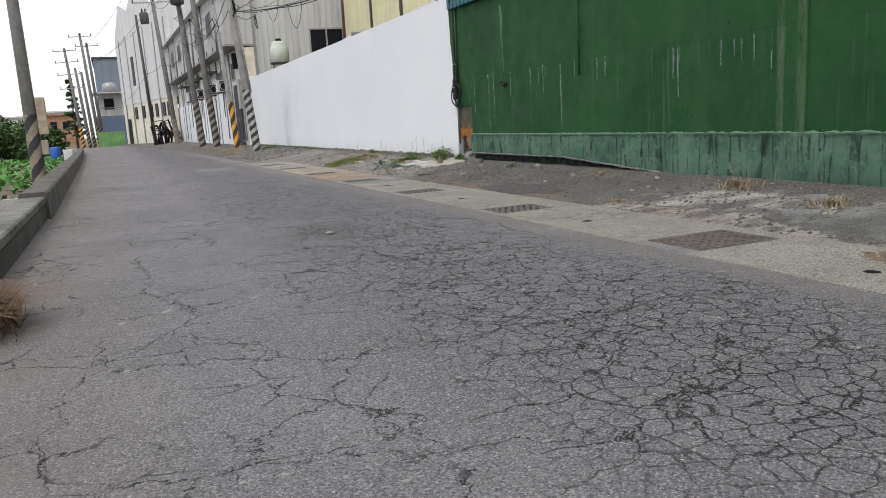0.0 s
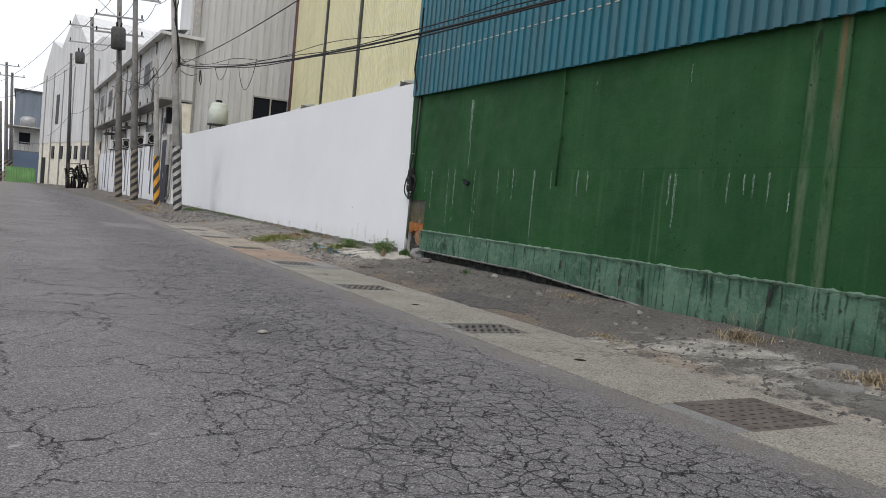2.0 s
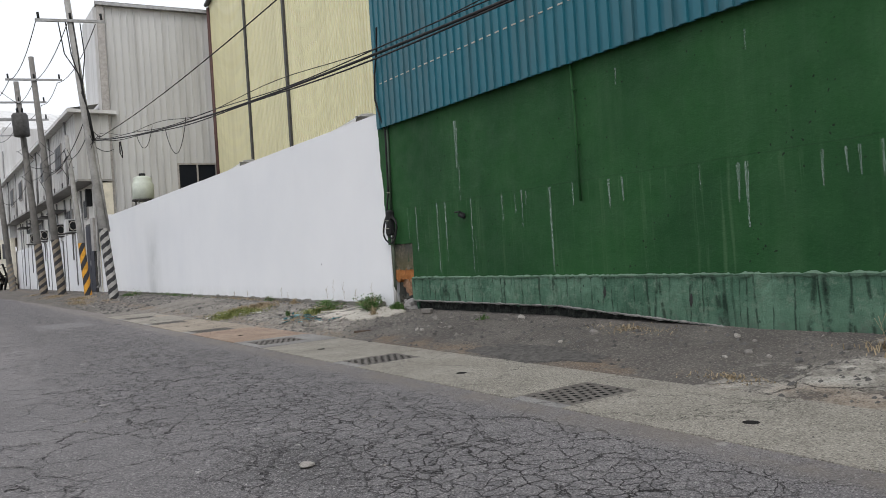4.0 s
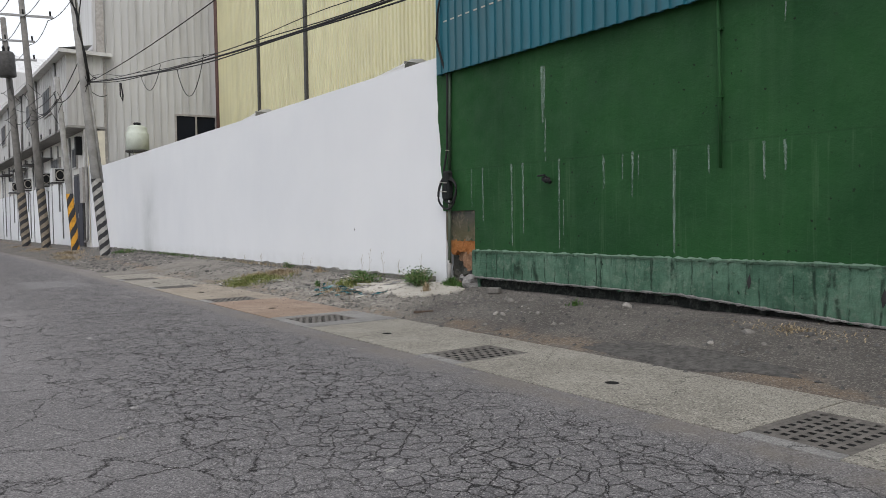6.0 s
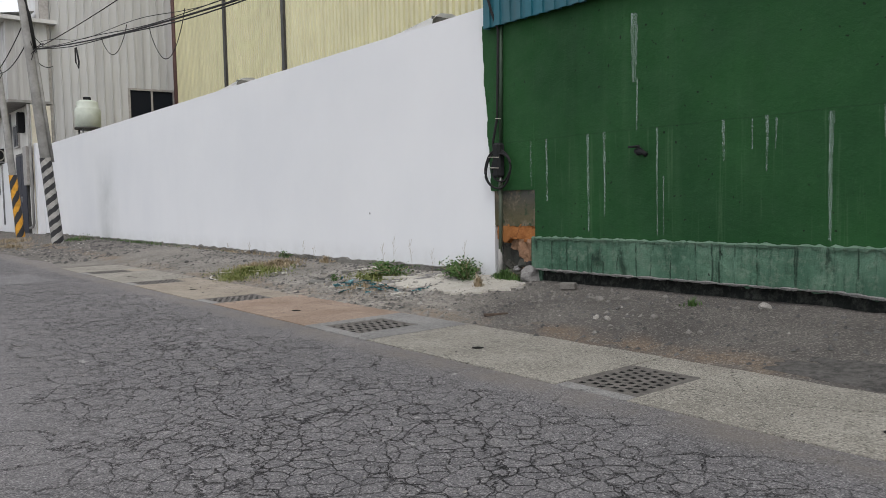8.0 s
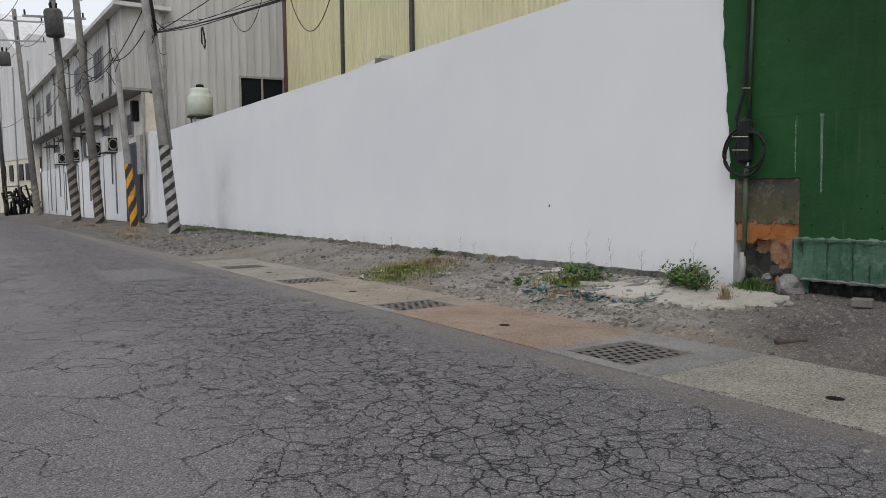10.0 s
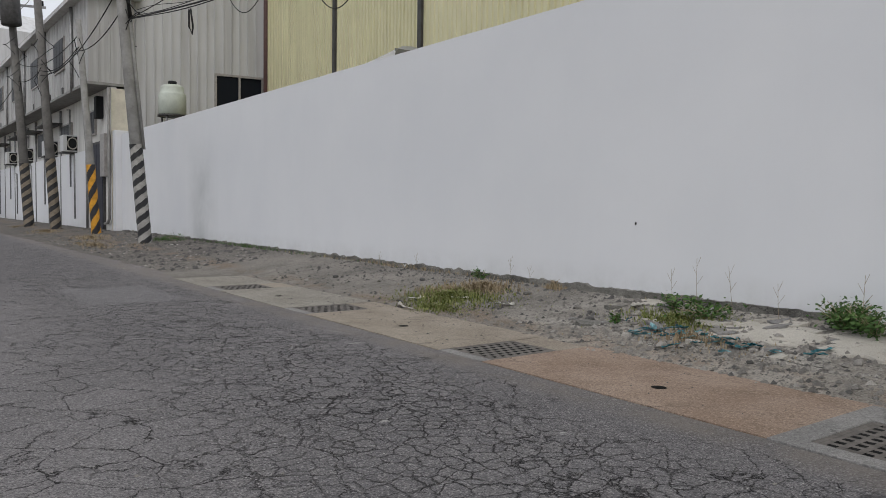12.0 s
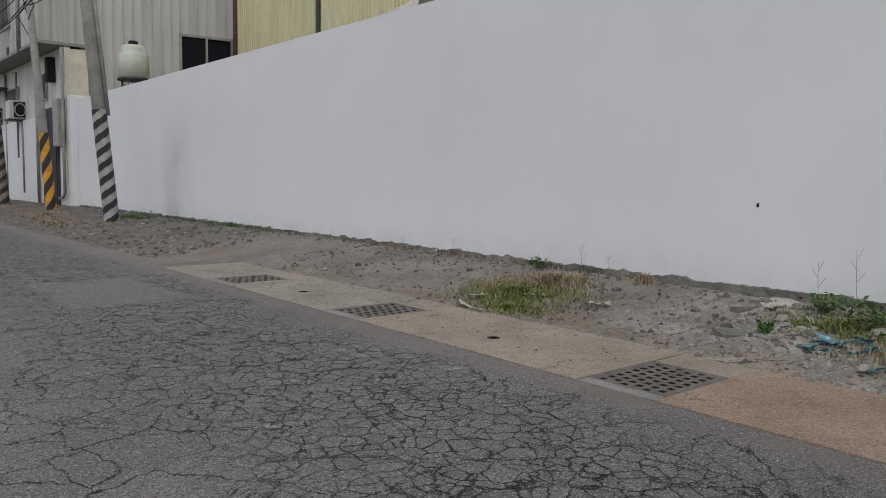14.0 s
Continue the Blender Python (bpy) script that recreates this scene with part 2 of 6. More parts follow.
def green_material():
    m = Mat("green_paint", 0.68, 0, 0.22)
    y, z = m.axis(1), m.axis(2)
    base = m.mix(m.ramp(m.noise(0.7, 6), 0.38, 0.62), (0.0115, 0.056, 0.0165), (0.0175, 0.076, 0.0215))
    base = m.mix(m.ramp(m.noise(14, 8, 0.8), 0.52, 0.62, 0, 0.30), base, (0.010, 0.040, 0.013))
    base = m.mix(m.ramp(m.noise(11, 8, 0.8), 0.56, 0.64, 0, 0.22), base, (0.04, 0.11, 0.04))
    runs = m.noise(1.0, 7, 0.66, m.scaled(1.0, 1.5, 0.09))
    base = m.mix(m.ramp(runs, 0.54, 0.68, 0, 0.26), base, (0.05, 0.12, 0.05))
    dark = m.noise(1.0, 6, 0.66, m.scaled(1.0, 2.1, 0.07))
    base = m.mix(m.ramp(dark, 0.54, 0.68, 0, 0.18), base, (0.008, 0.030, 0.010))
    fine = m.noise(1.0, 5, 0.6, m.scaled(1.0, 9.0, 0.35))
    base = m.mix(m.math("MULTIPLY", m.ramp(fine, 0.58, 0.70, 0, 0.35), m.ramp(z, 2.06, 1.98)), base, (0.085, 0.16, 0.08))
    # the stained strip by the pilaster
    patchy = m.noise(1.0, 7, 0.75, m.scaled(1, 6, 1.3))
    strip = m.math("MAXIMUM", m.band(y, 7.09, 0.035, 0.03), m.band(y, 6.79, 0.045, 0.03))
    base = m.mix(m.math("MULTIPLY", strip, m.ramp(patchy, 0.40, 0.58, 0, 0.45)), base, (0.13, 0.165, 0.105))
    base = m.mix(m.math("MULTIPLY", strip, m.ramp(patchy, 0.42, 0.34, 0, 0.8)), base, (0.010, 0.022, 0.010))
    rust = m.math("SUBTRACT", 1.0, m.math("MULTIPLY", m.math("ABSOLUTE", m.math("SUBTRACT", y, 6.80)), 26.0))
    base = m.mix(m.math("MULTIPLY", m.ramp(rust, 0, 0.6), m.ramp(z, 2.2, 3.0, 0, 0.6)), base, (0.17, 0.10, 0.05))
    # a pour joint and mould spots
    joint = m.math("SUBTRACT", 1.0, m.math("MULTIPLY", m.math("ABSOLUTE", m.math("SUBTRACT", z, m.math("ADD", 2.0, m.math("MULTIPLY", m.noise(1.5, 5), 0.06)))), 80.0))
    base = m.mix(m.ramp(joint, 0, 1, 0, 0.28), base, (0.006, 0.018, 0.008))
    spots = m.ramp(m.cells(9, "F1", m.warp(6, 0.12)), 0.13, 0.08)
    base = m.mix(m.math("MULTIPLY", spots, m.ramp(m.noise(0.9, 4), 0.46, 0.56, 0, 0.9)), base, (0.006, 0.010, 0.006))
    m.colour(base)
    m.rough(m.ramp(m.noise(3, 4), 0.3, 0.7, 0.6, 0.85))
    m.bump(m.noise(3.2, 6), 0.3, 0.03)
    m.bump(m.noise(22, 6, 0.7), 0.5, 0.010)
    return m.m


def plinth_material():
    m = Mat("plinth_paint", 0.8, 0, 0.25)
    base = m.mix(m.ramp(m.noise(1.4, 7, 0.65), 0.38, 0.62), (0.050, 0.118, 0.075), (0.105, 0.195, 0.135))
    base = m.mix(m.ramp(m.noise(1.0, 6, 0.7, m.scaled(1, 9, 0.8)), 0.54, 0.64, 0, 0.6), base, (0.020, 0.052, 0.031))
    base = m.mix(m.ramp(m.noise(8, 9, 0.8), 0.52, 0.60, 0, 0.65), base, (0.15, 0.215, 0.16))
    board = m.cells(4.2, "DISTANCE_TO_EDGE", m.scaled(0.02, 1, 0.05, m.warp(3.0, 0.05, 5)))
    seam = m.math("MULTIPLY", m.ramp(board, 0.012, 0.045, 1, 0), m.ramp(m.noise(3.5, 6, 0.7), 0.42, 0.52))
    base = m.mix(m.math("MULTIPLY", seam, 0.8), base, (0.010, 0.026, 0.016))
    # paler towards the top: the lit edge of the ledge painted into the colour
    base = m.mix(m.ramp(m.axis(2), 0.74, 0.80, 0, 0.5), base, (0.19, 0.28, 0.21))
    base = m.mix(m.ramp(m.cells(7, "F1", m.scaled(1, 1, 0.4, m.warp(5, 0.15))), 0.09, 0.05, 0, 0.85), base, (0.008, 0.014, 0.01))
    base = m.mix(m.math("MULTIPLY", m.ramp(m.axis(2), 0.42, 0.22, 0, 0.6), m.ramp(m.noise(2.0, 8, 0.75), 0.42, 0.58)), base, (0.03, 0.045, 0.036))
    m.colour(base)
    m.bump(m.noise(1.0, 6, 0.7, m.scaled(1, 12, 2.2)), 0.9, 0.03)
    m.bump(seam, -0.8, 0.02)
    m.bump(m.noise(18, 7, 0.75), 0.8, 0.02)
    return m.m


def white_material():
    m = Mat("white_paint", 0.62, 0, 0.35)
    y = m.axis(1)
    base = m.mix(m.ramp(m.noise(0.35, 5), 0.3, 0.7), (0.70, 0.71, 0.735), (0.76, 0.765, 0.78))
    runs = m.noise(1.0, 5, 0.6, m.scaled(1, 1.3, 0.10))
    base = m.mix(m.ramp(runs, 0.5, 0.8, 0, 0.08), base, (0.55, 0.56, 0.58))
    grime = m.math("MULTIPLY", m.ramp(m.axis(2), 0.62, 0.22), m.ramp(m.noise(2.2, 6, 0.7), 0.35, 0.75))
    base = m.mix(m.math("MULTIPLY", grime, 0.45), base, (0.36, 0.35, 0.32))
    smear = m.math("SUBTRACT", 1.0, m.math("ABSOLUTE", m.math("MULTIPLY", m.math("SUBTRACT", y, 34.5), 0.75)))
    smear = m.math("MULTIPLY", m.ramp(smear, 0.0, 0.9), m.ramp(m.axis(2), 3.2, 1.6))
    base = m.mix(m.math("MULTIPLY", smear, m.ramp(m.noise(0.9, 5), 0.35, 0.65, 0.2, 0.6)), base, (0.36, 0.38, 0.38))
    m.colour(base)
    m.bump(m.noise(0.8, 3), 0.12, 0.05)
    m.bump(m.noise(70, 3), 0.15, 0.003)
    return m.m


ASPHALT = asphalt_material()
CONCRETE = concrete_material("gutter_concrete", (0.235, 0.218, 0.188), (0.315, 0.293, 0.254), 0.85)
RUSTY = concrete_material("stained_concrete", (0.25, 0.178, 0.132), (0.345, 0.262, 0.205), 0.5)
TAN = concrete_material("tan_concrete", (0.26, 0.222, 0.178), (0.345, 0.30, 0.245), 0.45)
CEMENT = concrete_material("cement", (0.19, 0.185, 0.18), (0.27, 0.26, 0.25), 0.45)
OLD = concrete_material("old_concrete", (0.10, 0.096, 0.088), (0.25, 0.24, 0.215), 0.4)
PALE = concrete_material("pale_concrete", (0.39, 0.365, 0.32), (0.51, 0.48, 0.425), 0.15)
VERGE = verge_material()
GREEN = green_material()
PLINTH = plinth_material()
WHITE = white_material()
# black for some rubble and for hollows, whose shade is put into the colour
BLACK = plain("recess_rubble_black", (0.028, 0.028, 0.027), 0.95, 0, 0.5, 5, 0.8, 20)
IRON = plain("cast_iron", (0.125, 0.112, 0.102), 0.8, 0.0, 0.35, 9, 0.5, 90)
RUSTIRON = plain("rusty_iron", (0.115, 0.094, 0.083), 0.85, 0.0, 0.4, 7, 0.5, 90)
TEAL = sheeting("teal_sheet", (0.013, 0.120, 0.160), (0.05, 0.09, 0.10), 0.5, 0.5)
YELLOW = sheeting("yellow_sheet", (0.72, 0.685, 0.445), (0.55, 0.515, 0.33), 0.4, 0.55)
GREY = sheeting("grey_sheet", (0.52, 0.52, 0.515), (0.34, 0.335, 0.325), 0.5, 0.6)
PALEGREY = sheeting("pale_grey_sheet", (0.62, 0.62, 0.62), (0.36, 0.35, 0.33), 0.4, 0.6)
CREAM = plain("cream_plaster", (0.66, 0.62, 0.52), 0.85, 0, 0.15, 1.5, 0.2, 30)
PLASTER = sheeting("white_plaster", (0.70, 0.69, 0.66), (0.38, 0.36, 0.33), 0.4, 0.85)
DARKMETAL = plain("dark_metal", (0.07, 0.068, 0.066), 0.6, 0.3, 0.3)
STEEL = plain("galvanised_steel", (0.33, 0.33, 0.33), 0.5, 0.6, 0.25)
POLE = plain("pole_concrete", (0.27, 0.265, 0.255), 0.85, 0, 0.22, 3.0, 0.3, 40)
DARKPOLE = plain("dark_pole_concrete", (0.165, 0.158, 0.148), 0.88, 0, 0.25, 3.0, 0.3, 40)
BLACKPL = plain("black_plastic", (0.010, 0.011, 0.012), 0.85, 0, 0.3)
CABLE = plain("cable_rubber", (0.014, 0.014, 0.015), 0.85, 0, 0.3)
REDPIPE = plain("red_brown_pipe", (0.085, 0.04, 0.035), 0.6, 0, 0.3)
FRAME = plain("aluminium_frame", (0.36, 0.34, 0.32), 0.45, 0.4, 0.2)
TANK = plain("pale_green_tank", (0.52, 0.56, 0.50), 0.55, 0, 0.12, 2, 0.05)


def glass_material():
    m = Mat("dark_glass", 0.35, 0, 0.05)
    m.colour((0.012, 0.014, 0.018))
    return m.m


GLASS = glass_material()

# ---- mesh helpers ----


def part(name, bm, material, parent=None, label="", smooth=False):
    me = bpy.data.meshes.new(name)
    bm.normal_update()
    bm.to_mesh(me)
    bm.free()
    for mt in material if isinstance(material, (list, tuple)) else [material]:
        me.materials.append(mt)
    if smooth:
        for p in me.polygons:
            p.use_smooth = True
    ob = new(name, me)
    if parent:
        ob.parent = parent
    if label:
        ob["label"] = label
    return ob


def thing(name, x, y, z, label, category, group="", kind="", rz=0.0, rx=0.0, ry=0.0):
    ob = new(name)
    ob.matrix_world = pose(x, y, z, rx, ry, rz)
    ob.empty_display_size = 0.2
    return tagged(ob, label, category, group, kind)


def add_box(bm, x0, y0, z0, x1, y1, z1, bevel=0.0, m=None):
    r = bmesh.ops.create_cube(bm, size=1.0)
    vs = r["verts"]
    for v in vs:
        v.co = Vector(((x0 + x1) / 2 + v.co.x * (x1 - x0), (y0 + y1) / 2 + v.co.y * (y1 - y0), (z0 + z1) / 2 + v.co.z * (z1 - z0)))
    if bevel > 0:
        es = list({e for v in vs for e in v.link_edges})
        r = bmesh.ops.bevel(bm, geom=es, offset=bevel, segments=1, affect="EDGES", profile=0.5)
        vs = list({v for f in r["faces"] for v in f.verts} | {v for v in vs if v.is_valid})
    if m is not None:
        for v in vs:
            v.co = m @ v.co
    return vs


def box(name, x0, y0, z0, x1, y1, z1, material, parent=None, bevel=0.0, label="", m=None):
    bm = bmesh.new()
    add_box(bm, x0, y0, z0, x1, y1, z1, bevel, m)
    return part(name, bm, material, parent, label)


def add_tube(bm, pts, r, n=8, r1=None, caps=True):
    """A tube along points; its radius goes from r to r1."""
    r1 = r if r1 is None else r1
    pts = [Vector(p) for p in pts]
    rings = []
    up = Vector((0, 0, 1))
    for i, p in enumerate(pts):
        d = (pts[min(i + 1, len(pts) - 1)] - pts[max(i - 1, 0)]).normalized()
        side = d.cross(up if abs(d.z) < 0.95 else Vector((0, 1, 0))).normalized()
        over = side.cross(d)
        rr = r + (r1 - r) * i / max(1, len(pts) - 1)
        rings.append([bm.verts.new(p + (side * math.cos(a) + over * math.sin(a)) * rr) for a in (math.tau * k / n for k in range(n))])
    for a, b in zip(rings, rings[1:]):
        for k in range(n):
            bm.faces.new((a[k], a[(k + 1) % n], b[(k + 1) % n], b[k])).smooth = True
    if caps and n > 2:
        bm.faces.new(rings[0][::-1])
        bm.faces.new(rings[-1])
    return rings


def tube(name, pts, r, material, parent=None, n=8, r1=None, label=""):
    bm = bmesh.new()
    add_tube(bm, pts, r, n, r1)
    bmesh.ops.recalc_face_normals(bm, faces=bm.faces)
    return part(name, bm, material, parent, label)


def add_lathe(bm, profile, n=24, cx=0.0, cy=0.0):
    rings = [[bm.verts.new((cx + r * math.cos(math.tau * k / n), cy + r * math.sin(math.tau * k / n), z)) for k in range(n)] for r, z in profile]
    for a, b in zip(rings, rings[1:]):
        for k in range(n):
            bm.faces.new((a[k], a[(k + 1) % n], b[(k + 1) % n], b[k])).smooth = True
    bm.faces.new(rings[0][::-1])
    bm.faces.new(rings[-1])


def sag(a, b, drop, n=20):
    a, b = Vector(a), Vector(b)
    return [a.lerp(b, i / n) - Vector((0, 0, drop * 4 * (i / n) * (1 - i / n))) for i in range(n + 1)]


def corrugated(name, a, b, z0, z1, pitch, depth, out, material, parent, crest=((0, 0), (0.42, 0), (0.58, 1), (0.84, 1)), thick=0.02, label=""):
    """Trapezoid sheeting from a to b in plan, ribs upright, facing out."""
    a, b, out = Vector((*a, 0)), Vector((*b, 0)), Vector((*out, 0)).normalized()
    run = (b - a).length
    d = (b - a) / run
    n = max(1, round(run / pitch))
    p = run / n
    xs = []
    for i in range(n):
        s = i * p
        xs += [(s + p * u, depth * q) for u, q in crest]
    xs.append((run, 0))
    bm = bmesh.new()
    cols = [(bm.verts.new(a + d * s + out * q + Vector((0, 0, z0))), bm.verts.new(a + d * s + out * q + Vector((0, 0, z1)))) for s, q in xs]
    for c, e in zip(cols, cols[1:]):
        bm.faces.new((c[0], e[0], e[1], c[1]))
    back = -out * thick
    ends = (cols[0], cols[-1])
    bv = [(bm.verts.new(v[0].co + back), bm.verts.new(v[1].co + back)) for v in ends]
    bm.faces.new((bv[0][0], bv[0][1], bv[1][1], bv[1][0]))
    bm.faces.new((ends[0][0], ends[0][1], bv[0][1], bv[0][0]))
    bm.faces.new((ends[1][1], ends[1][0], bv[1][0], bv[1][1]))
    return part(name, bm, material, parent, label)


GROOVED = ((0, 1), (0.54, 1), (0.60, 0), (0.94, 0))
SEAMED = ((0, 0), (0.84, 0), (0.87, 1), (0.97, 1))


def panel(name, a, b, z0, z1, thick, material, parent, out, label="", bevel=0.0):
    """An upright slab from a to b in plan; its face lies on that line and its body behind it."""
    a, b, out = Vector(a), Vector(b), Vector(out).normalized()
    run = (b - a).length
    bm = bmesh.new()
    m = Matrix.Translation((*a, 0)) @ Matrix(((*((b - a) / run), 0), (*out, 0), (0, 0, 1))).transposed().to_4x4()
    add_box(bm, 0, -thick, z0, run, 0, z1, bevel, m)
    bmesh.ops.recalc_face_normals(bm, faces=bm.faces)
    return part(name, bm, material, parent, label)


def gridsheet(name, xs, ys, height, material, parent=None, label=""):
    bm = bmesh.new()
    rows = [[bm.verts.new((x, y, height(x, y))) for x in xs] for y in ys]
    for r, s in zip(rows, rows[1:]):
        for i in range(len(xs) - 1):
            bm.faces.new((r[i], r[i + 1], s[i + 1], s[i])).smooth = True
    return part(name, bm, material, parent, label)


def steps(a, b, n):
    return [a + (b - a) * i / n for i in range(n + 1)]


def bend(y):
    """How far the street has swung towards the fields at that distance."""
    return -0.0 if y < 30 else -((y - 30) ** 2) * 0.00075


def verge_z(x, y):
    t = min(1, max(0, (x - 4.95) / 2.05))
    rise = 0.24 * t
    if y > 20:
        rise = (0.24 + 0.04 * min(1, (y - 20) / 15)) * min(1, t * 1.15)
    lump = noise.fractal(Vector((x * 1.7, y * 1.7, 3.1)), 0.8, 2.0, 4) * 0.020
    edge = min(1, max(0, (x - 4.9) / 0.3))
    lump *= 1.2 if 16.2 < y < 19.5 else 0.55
    return rise + lump * edge

# ---- ground ----
ground = gridsheet("ground", [-1500, -300, -60, -14, -2.6, 60, 300, 1500], [-300, -40, 0, 40, 120, 300, 1500], lambda x, y: -0.42, plain("field_soil", (0.16, 0.125, 0.09), 0.95, 0, 0.4, 0.6, 0.6, 12))
tagged(ground, "bare brown soil around the fields and yards", "ground", kind="structure")
ROAD_YS = steps(-14, 30, 44) + steps(31.5, 97, 34)
bm = bmesh.new()
prev = None
for y in ROAD_YS:
    row = []
    wide = 0.0 if y < 26 else min(0.9, (y - 26) * 0.10)
    xs = [-1.75, -0.6, 0.2, 1.2, 2.2, 3.2, 3.80 + min(wide, 1.15)]
    for i, x in enumerate(xs):
        z = 0.0 + noise.noise(Vector((x * 0.8, y * 0.8, 0))) * 0.006
        if i == len(xs) - 1:
            x += noise.noise(Vector((0, y * 0.9, 7))) * 0.035
            z = 0.004
        row.append(bm.verts.new((x + bend(y), y, z)))
    if prev:
        for i in range(len(xs) - 1):
            bm.faces.new((prev[i], prev[i + 1], row[i + 1], row[i])).smooth = True
    prev = row
road = tagged(part("road", bm, ASPHALT), "worn grey asphalt road crazed with cracks", "road", kind="structure")

verge = gridsheet("verge", steps(4.80, 7.25, 49), steps(-14, 2, 60) + steps(2.06, 26.4, 420), lambda x, y: verge_z(x, y) - (0.03 if x < 5.0 else 0), VERGE)
tagged(verge, "rough strip of packed soil and broken concrete beside the wall", "verge", kind="structure")


def far_verge(x, y):
    f = min(1, max(0, (y - 26.4) / 4))
    a = verge_z(x, y) if x > 4.95 else -0.02
    b = min(0.26, max(-0.02, (x - 3.9) * 0.105)) + noise.fractal(Vector((x * 1.7, y * 1.7, 3.1)), 0.8, 2.0, 4) * 0.02
    return a + (b - a) * f


verge2 = gridsheet("verge", steps(3.2, 7.7, 40), steps(26.4, 60, 170) + steps(61, 112, 40), far_verge, VERGE)
for v in verge2.data.vertices:
    v.co.x += bend(v.co.y)
tagged(verge2, "dusty verge under the row of utility poles", "verge", kind="structure")

# ---- gutter: concrete slabs between the drain grates ----
gutter = thing("gutter", 0, 0, 0, "covered concrete street gutter with drain grates", "gutter", kind="structure")
GRATES = [("B", 8.40, 8.97), ("C", 11.70, 12.27), ("D", 14.93, 15.56), ("E", 18.22, 18.80), ("F", 21.42, 22.0), ("G", 24.25, 24.85)]
HOLES = [3.76, 7.12, 10.33, 13.6, 16.83, 20.08, 23.2]
bounds = [-14.0, -8.0, -2.0, 1.2, 5.05, 5.72]
for _, g0, g1 in GRATES:
    bounds += [g0 - 0.01, g1 + 0.01]
bounds += [26.4]


def slab(y0, y1, x0, x1, hole, material, z=0.012):
    bm = bmesh.new()
    n = 16
    if hole is None:
        add_box(bm, x0, y0, -0.10, x1, y1, z, 0.006)
        return part("slab", bm, material, gutter)
    cx, r = 4.25, 0.055
    ring = [bm.verts.new((cx + r * math.cos(math.tau * k / n), hole + r * math.sin(math.tau * k / n), z)) for k in range(n)]
    low = [bm.verts.new((v.co.x, v.co.y, -0.10)) for v in ring]
    sq = []
    for k in range(n):
        a = math.tau * k / n
        c, s = math.cos(a), math.sin(a)
        f = 0.3 / max(abs(c), abs(s))
        sq.append(bm.verts.new((cx + c * f, hole + s * f, z)))
    for k in range(n):
        j = (k + 1) % n
        # the hole's wall is black: dirt and the shade inside put in one colour
        bm.faces.new((ring[k], ring[j], low[j], low[k])).material_index = 1
        bm.faces.new((sq[k], sq[j], ring[j], ring[k]))
    for a0, b0, a1, b1 in ((x0, y0, x1, hole - 0.3), (x0, hole + 0.3, x1, y1), (x0, hole - 0.3, cx - 0.3, hole + 0.3), (cx + 0.3, hole - 0.3, x1, hole + 0.3)):
        vs = [bm.verts.new(p) for p in ((a0, b0, z), (a1, b0, z), (a1, b1, z), (a0, b1, z))]
        bm.faces.new(vs)
    bmesh.ops.remove_doubles(bm, verts=bm.verts, dist=0.0005)
    corners = [(x0, y0), (x1, y0), (x1, y1), (x0, y1)]
    for (ax, ay), (bx, by) in zip(corners, corners[1:] + corners[:1]):
        vs = [bm.verts.new(p) for p in ((ax, ay, -0.10), (bx, by, -0.10), (bx, by, z), (ax, ay, z))]
        bm.faces.new(vs)
    return part("slab", bm, [material, BLACK], gutter)


for i, (y0, y1) in enumerate(zip(bounds, bounds[1:])):
    if any(abs(y0 - (g0 - 0.01)) < 1e-6 for _, g0, g1 in GRATES) or abs(y0 - 5.05) < 1e-6:
        continue
    hole = next((h for h in HOLES if y0 < h < y1), None)
    mt = RUSTY if 15.5 < y0 < 18 else TAN if 18 < y0 < 21.5 else CONCRETE
    slab(y0 + 0.004, y1 - 0.004, 3.78, 5.04 if y0 < 22.5 else 4.98, hole, mt)
box("channel", 3.8, -14, -0.45, 5.0, 26.4, -0.30, BLACK, gutter, label="dark channel bed under the slabs")


def grate_borders(y0, y1):
    """Concrete strips that hold a grate at both sides."""
    box("border", 3.78, y0 - 0.006, -0.1, 3.895, y1 + 0.006, 0.011, CEMENT, gutter, 0.004)
    box("border", 4.625, y0 - 0.006, -0.1, 5.04, y1 + 0.006, 0.011, CONCRETE if y0 < 14 else TAN, gutter, 0.004)


def drain_grate(y0, y1, label):
    g = thing("drain_grate", 4.26, (y0 + y1) / 2, 0.0, label, "drain grate", "drain grates along the gutter")
    w, l = 0.355, (y1 - y0) / 2 - 0.004
    nx, ny = 7, 6
    bm = bmesh.new()
    px = (2 * w - 0.09) / nx
    py = (2 * l - 0.07) / ny
    # bars along the street, then short webs staggered row by row
    for j in range(ny + 1):
        yy = -l + 0.035 + j * py
        add_box(bm, -w, yy - 0.019, -0.045, w, yy + 0.019, 0.008)
    for j in range(ny):
        off = 0.5 * px if j % 2 else 0.0
        for i in range(nx + 1):
            xx = -w + 0.045 + i * px + off
            if xx > w - 0.01:
                continue
            add_box(bm, xx - 0.022, -l + 0.035 + j * py, -0.045, xx + 0.022, -l + 0.035 + (j + 1) * py, 0.0075)
    # faces not turned up are black, painting rust, dirt and the holes' shade
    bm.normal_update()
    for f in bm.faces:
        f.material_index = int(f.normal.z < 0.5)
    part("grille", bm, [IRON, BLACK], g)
    bm = bmesh.new()
    for a in (-1, 1):
        add_box(bm, a * w - 0.02, -l, -0.05, a * w + 0.02, l, 0.011, 0.003)
        add_box(bm, -w, a * l - 0.02, -0.05, w, a * l + 0.02, 0.010, 0.003)
    part("rim", bm, IRON, g)
    return g


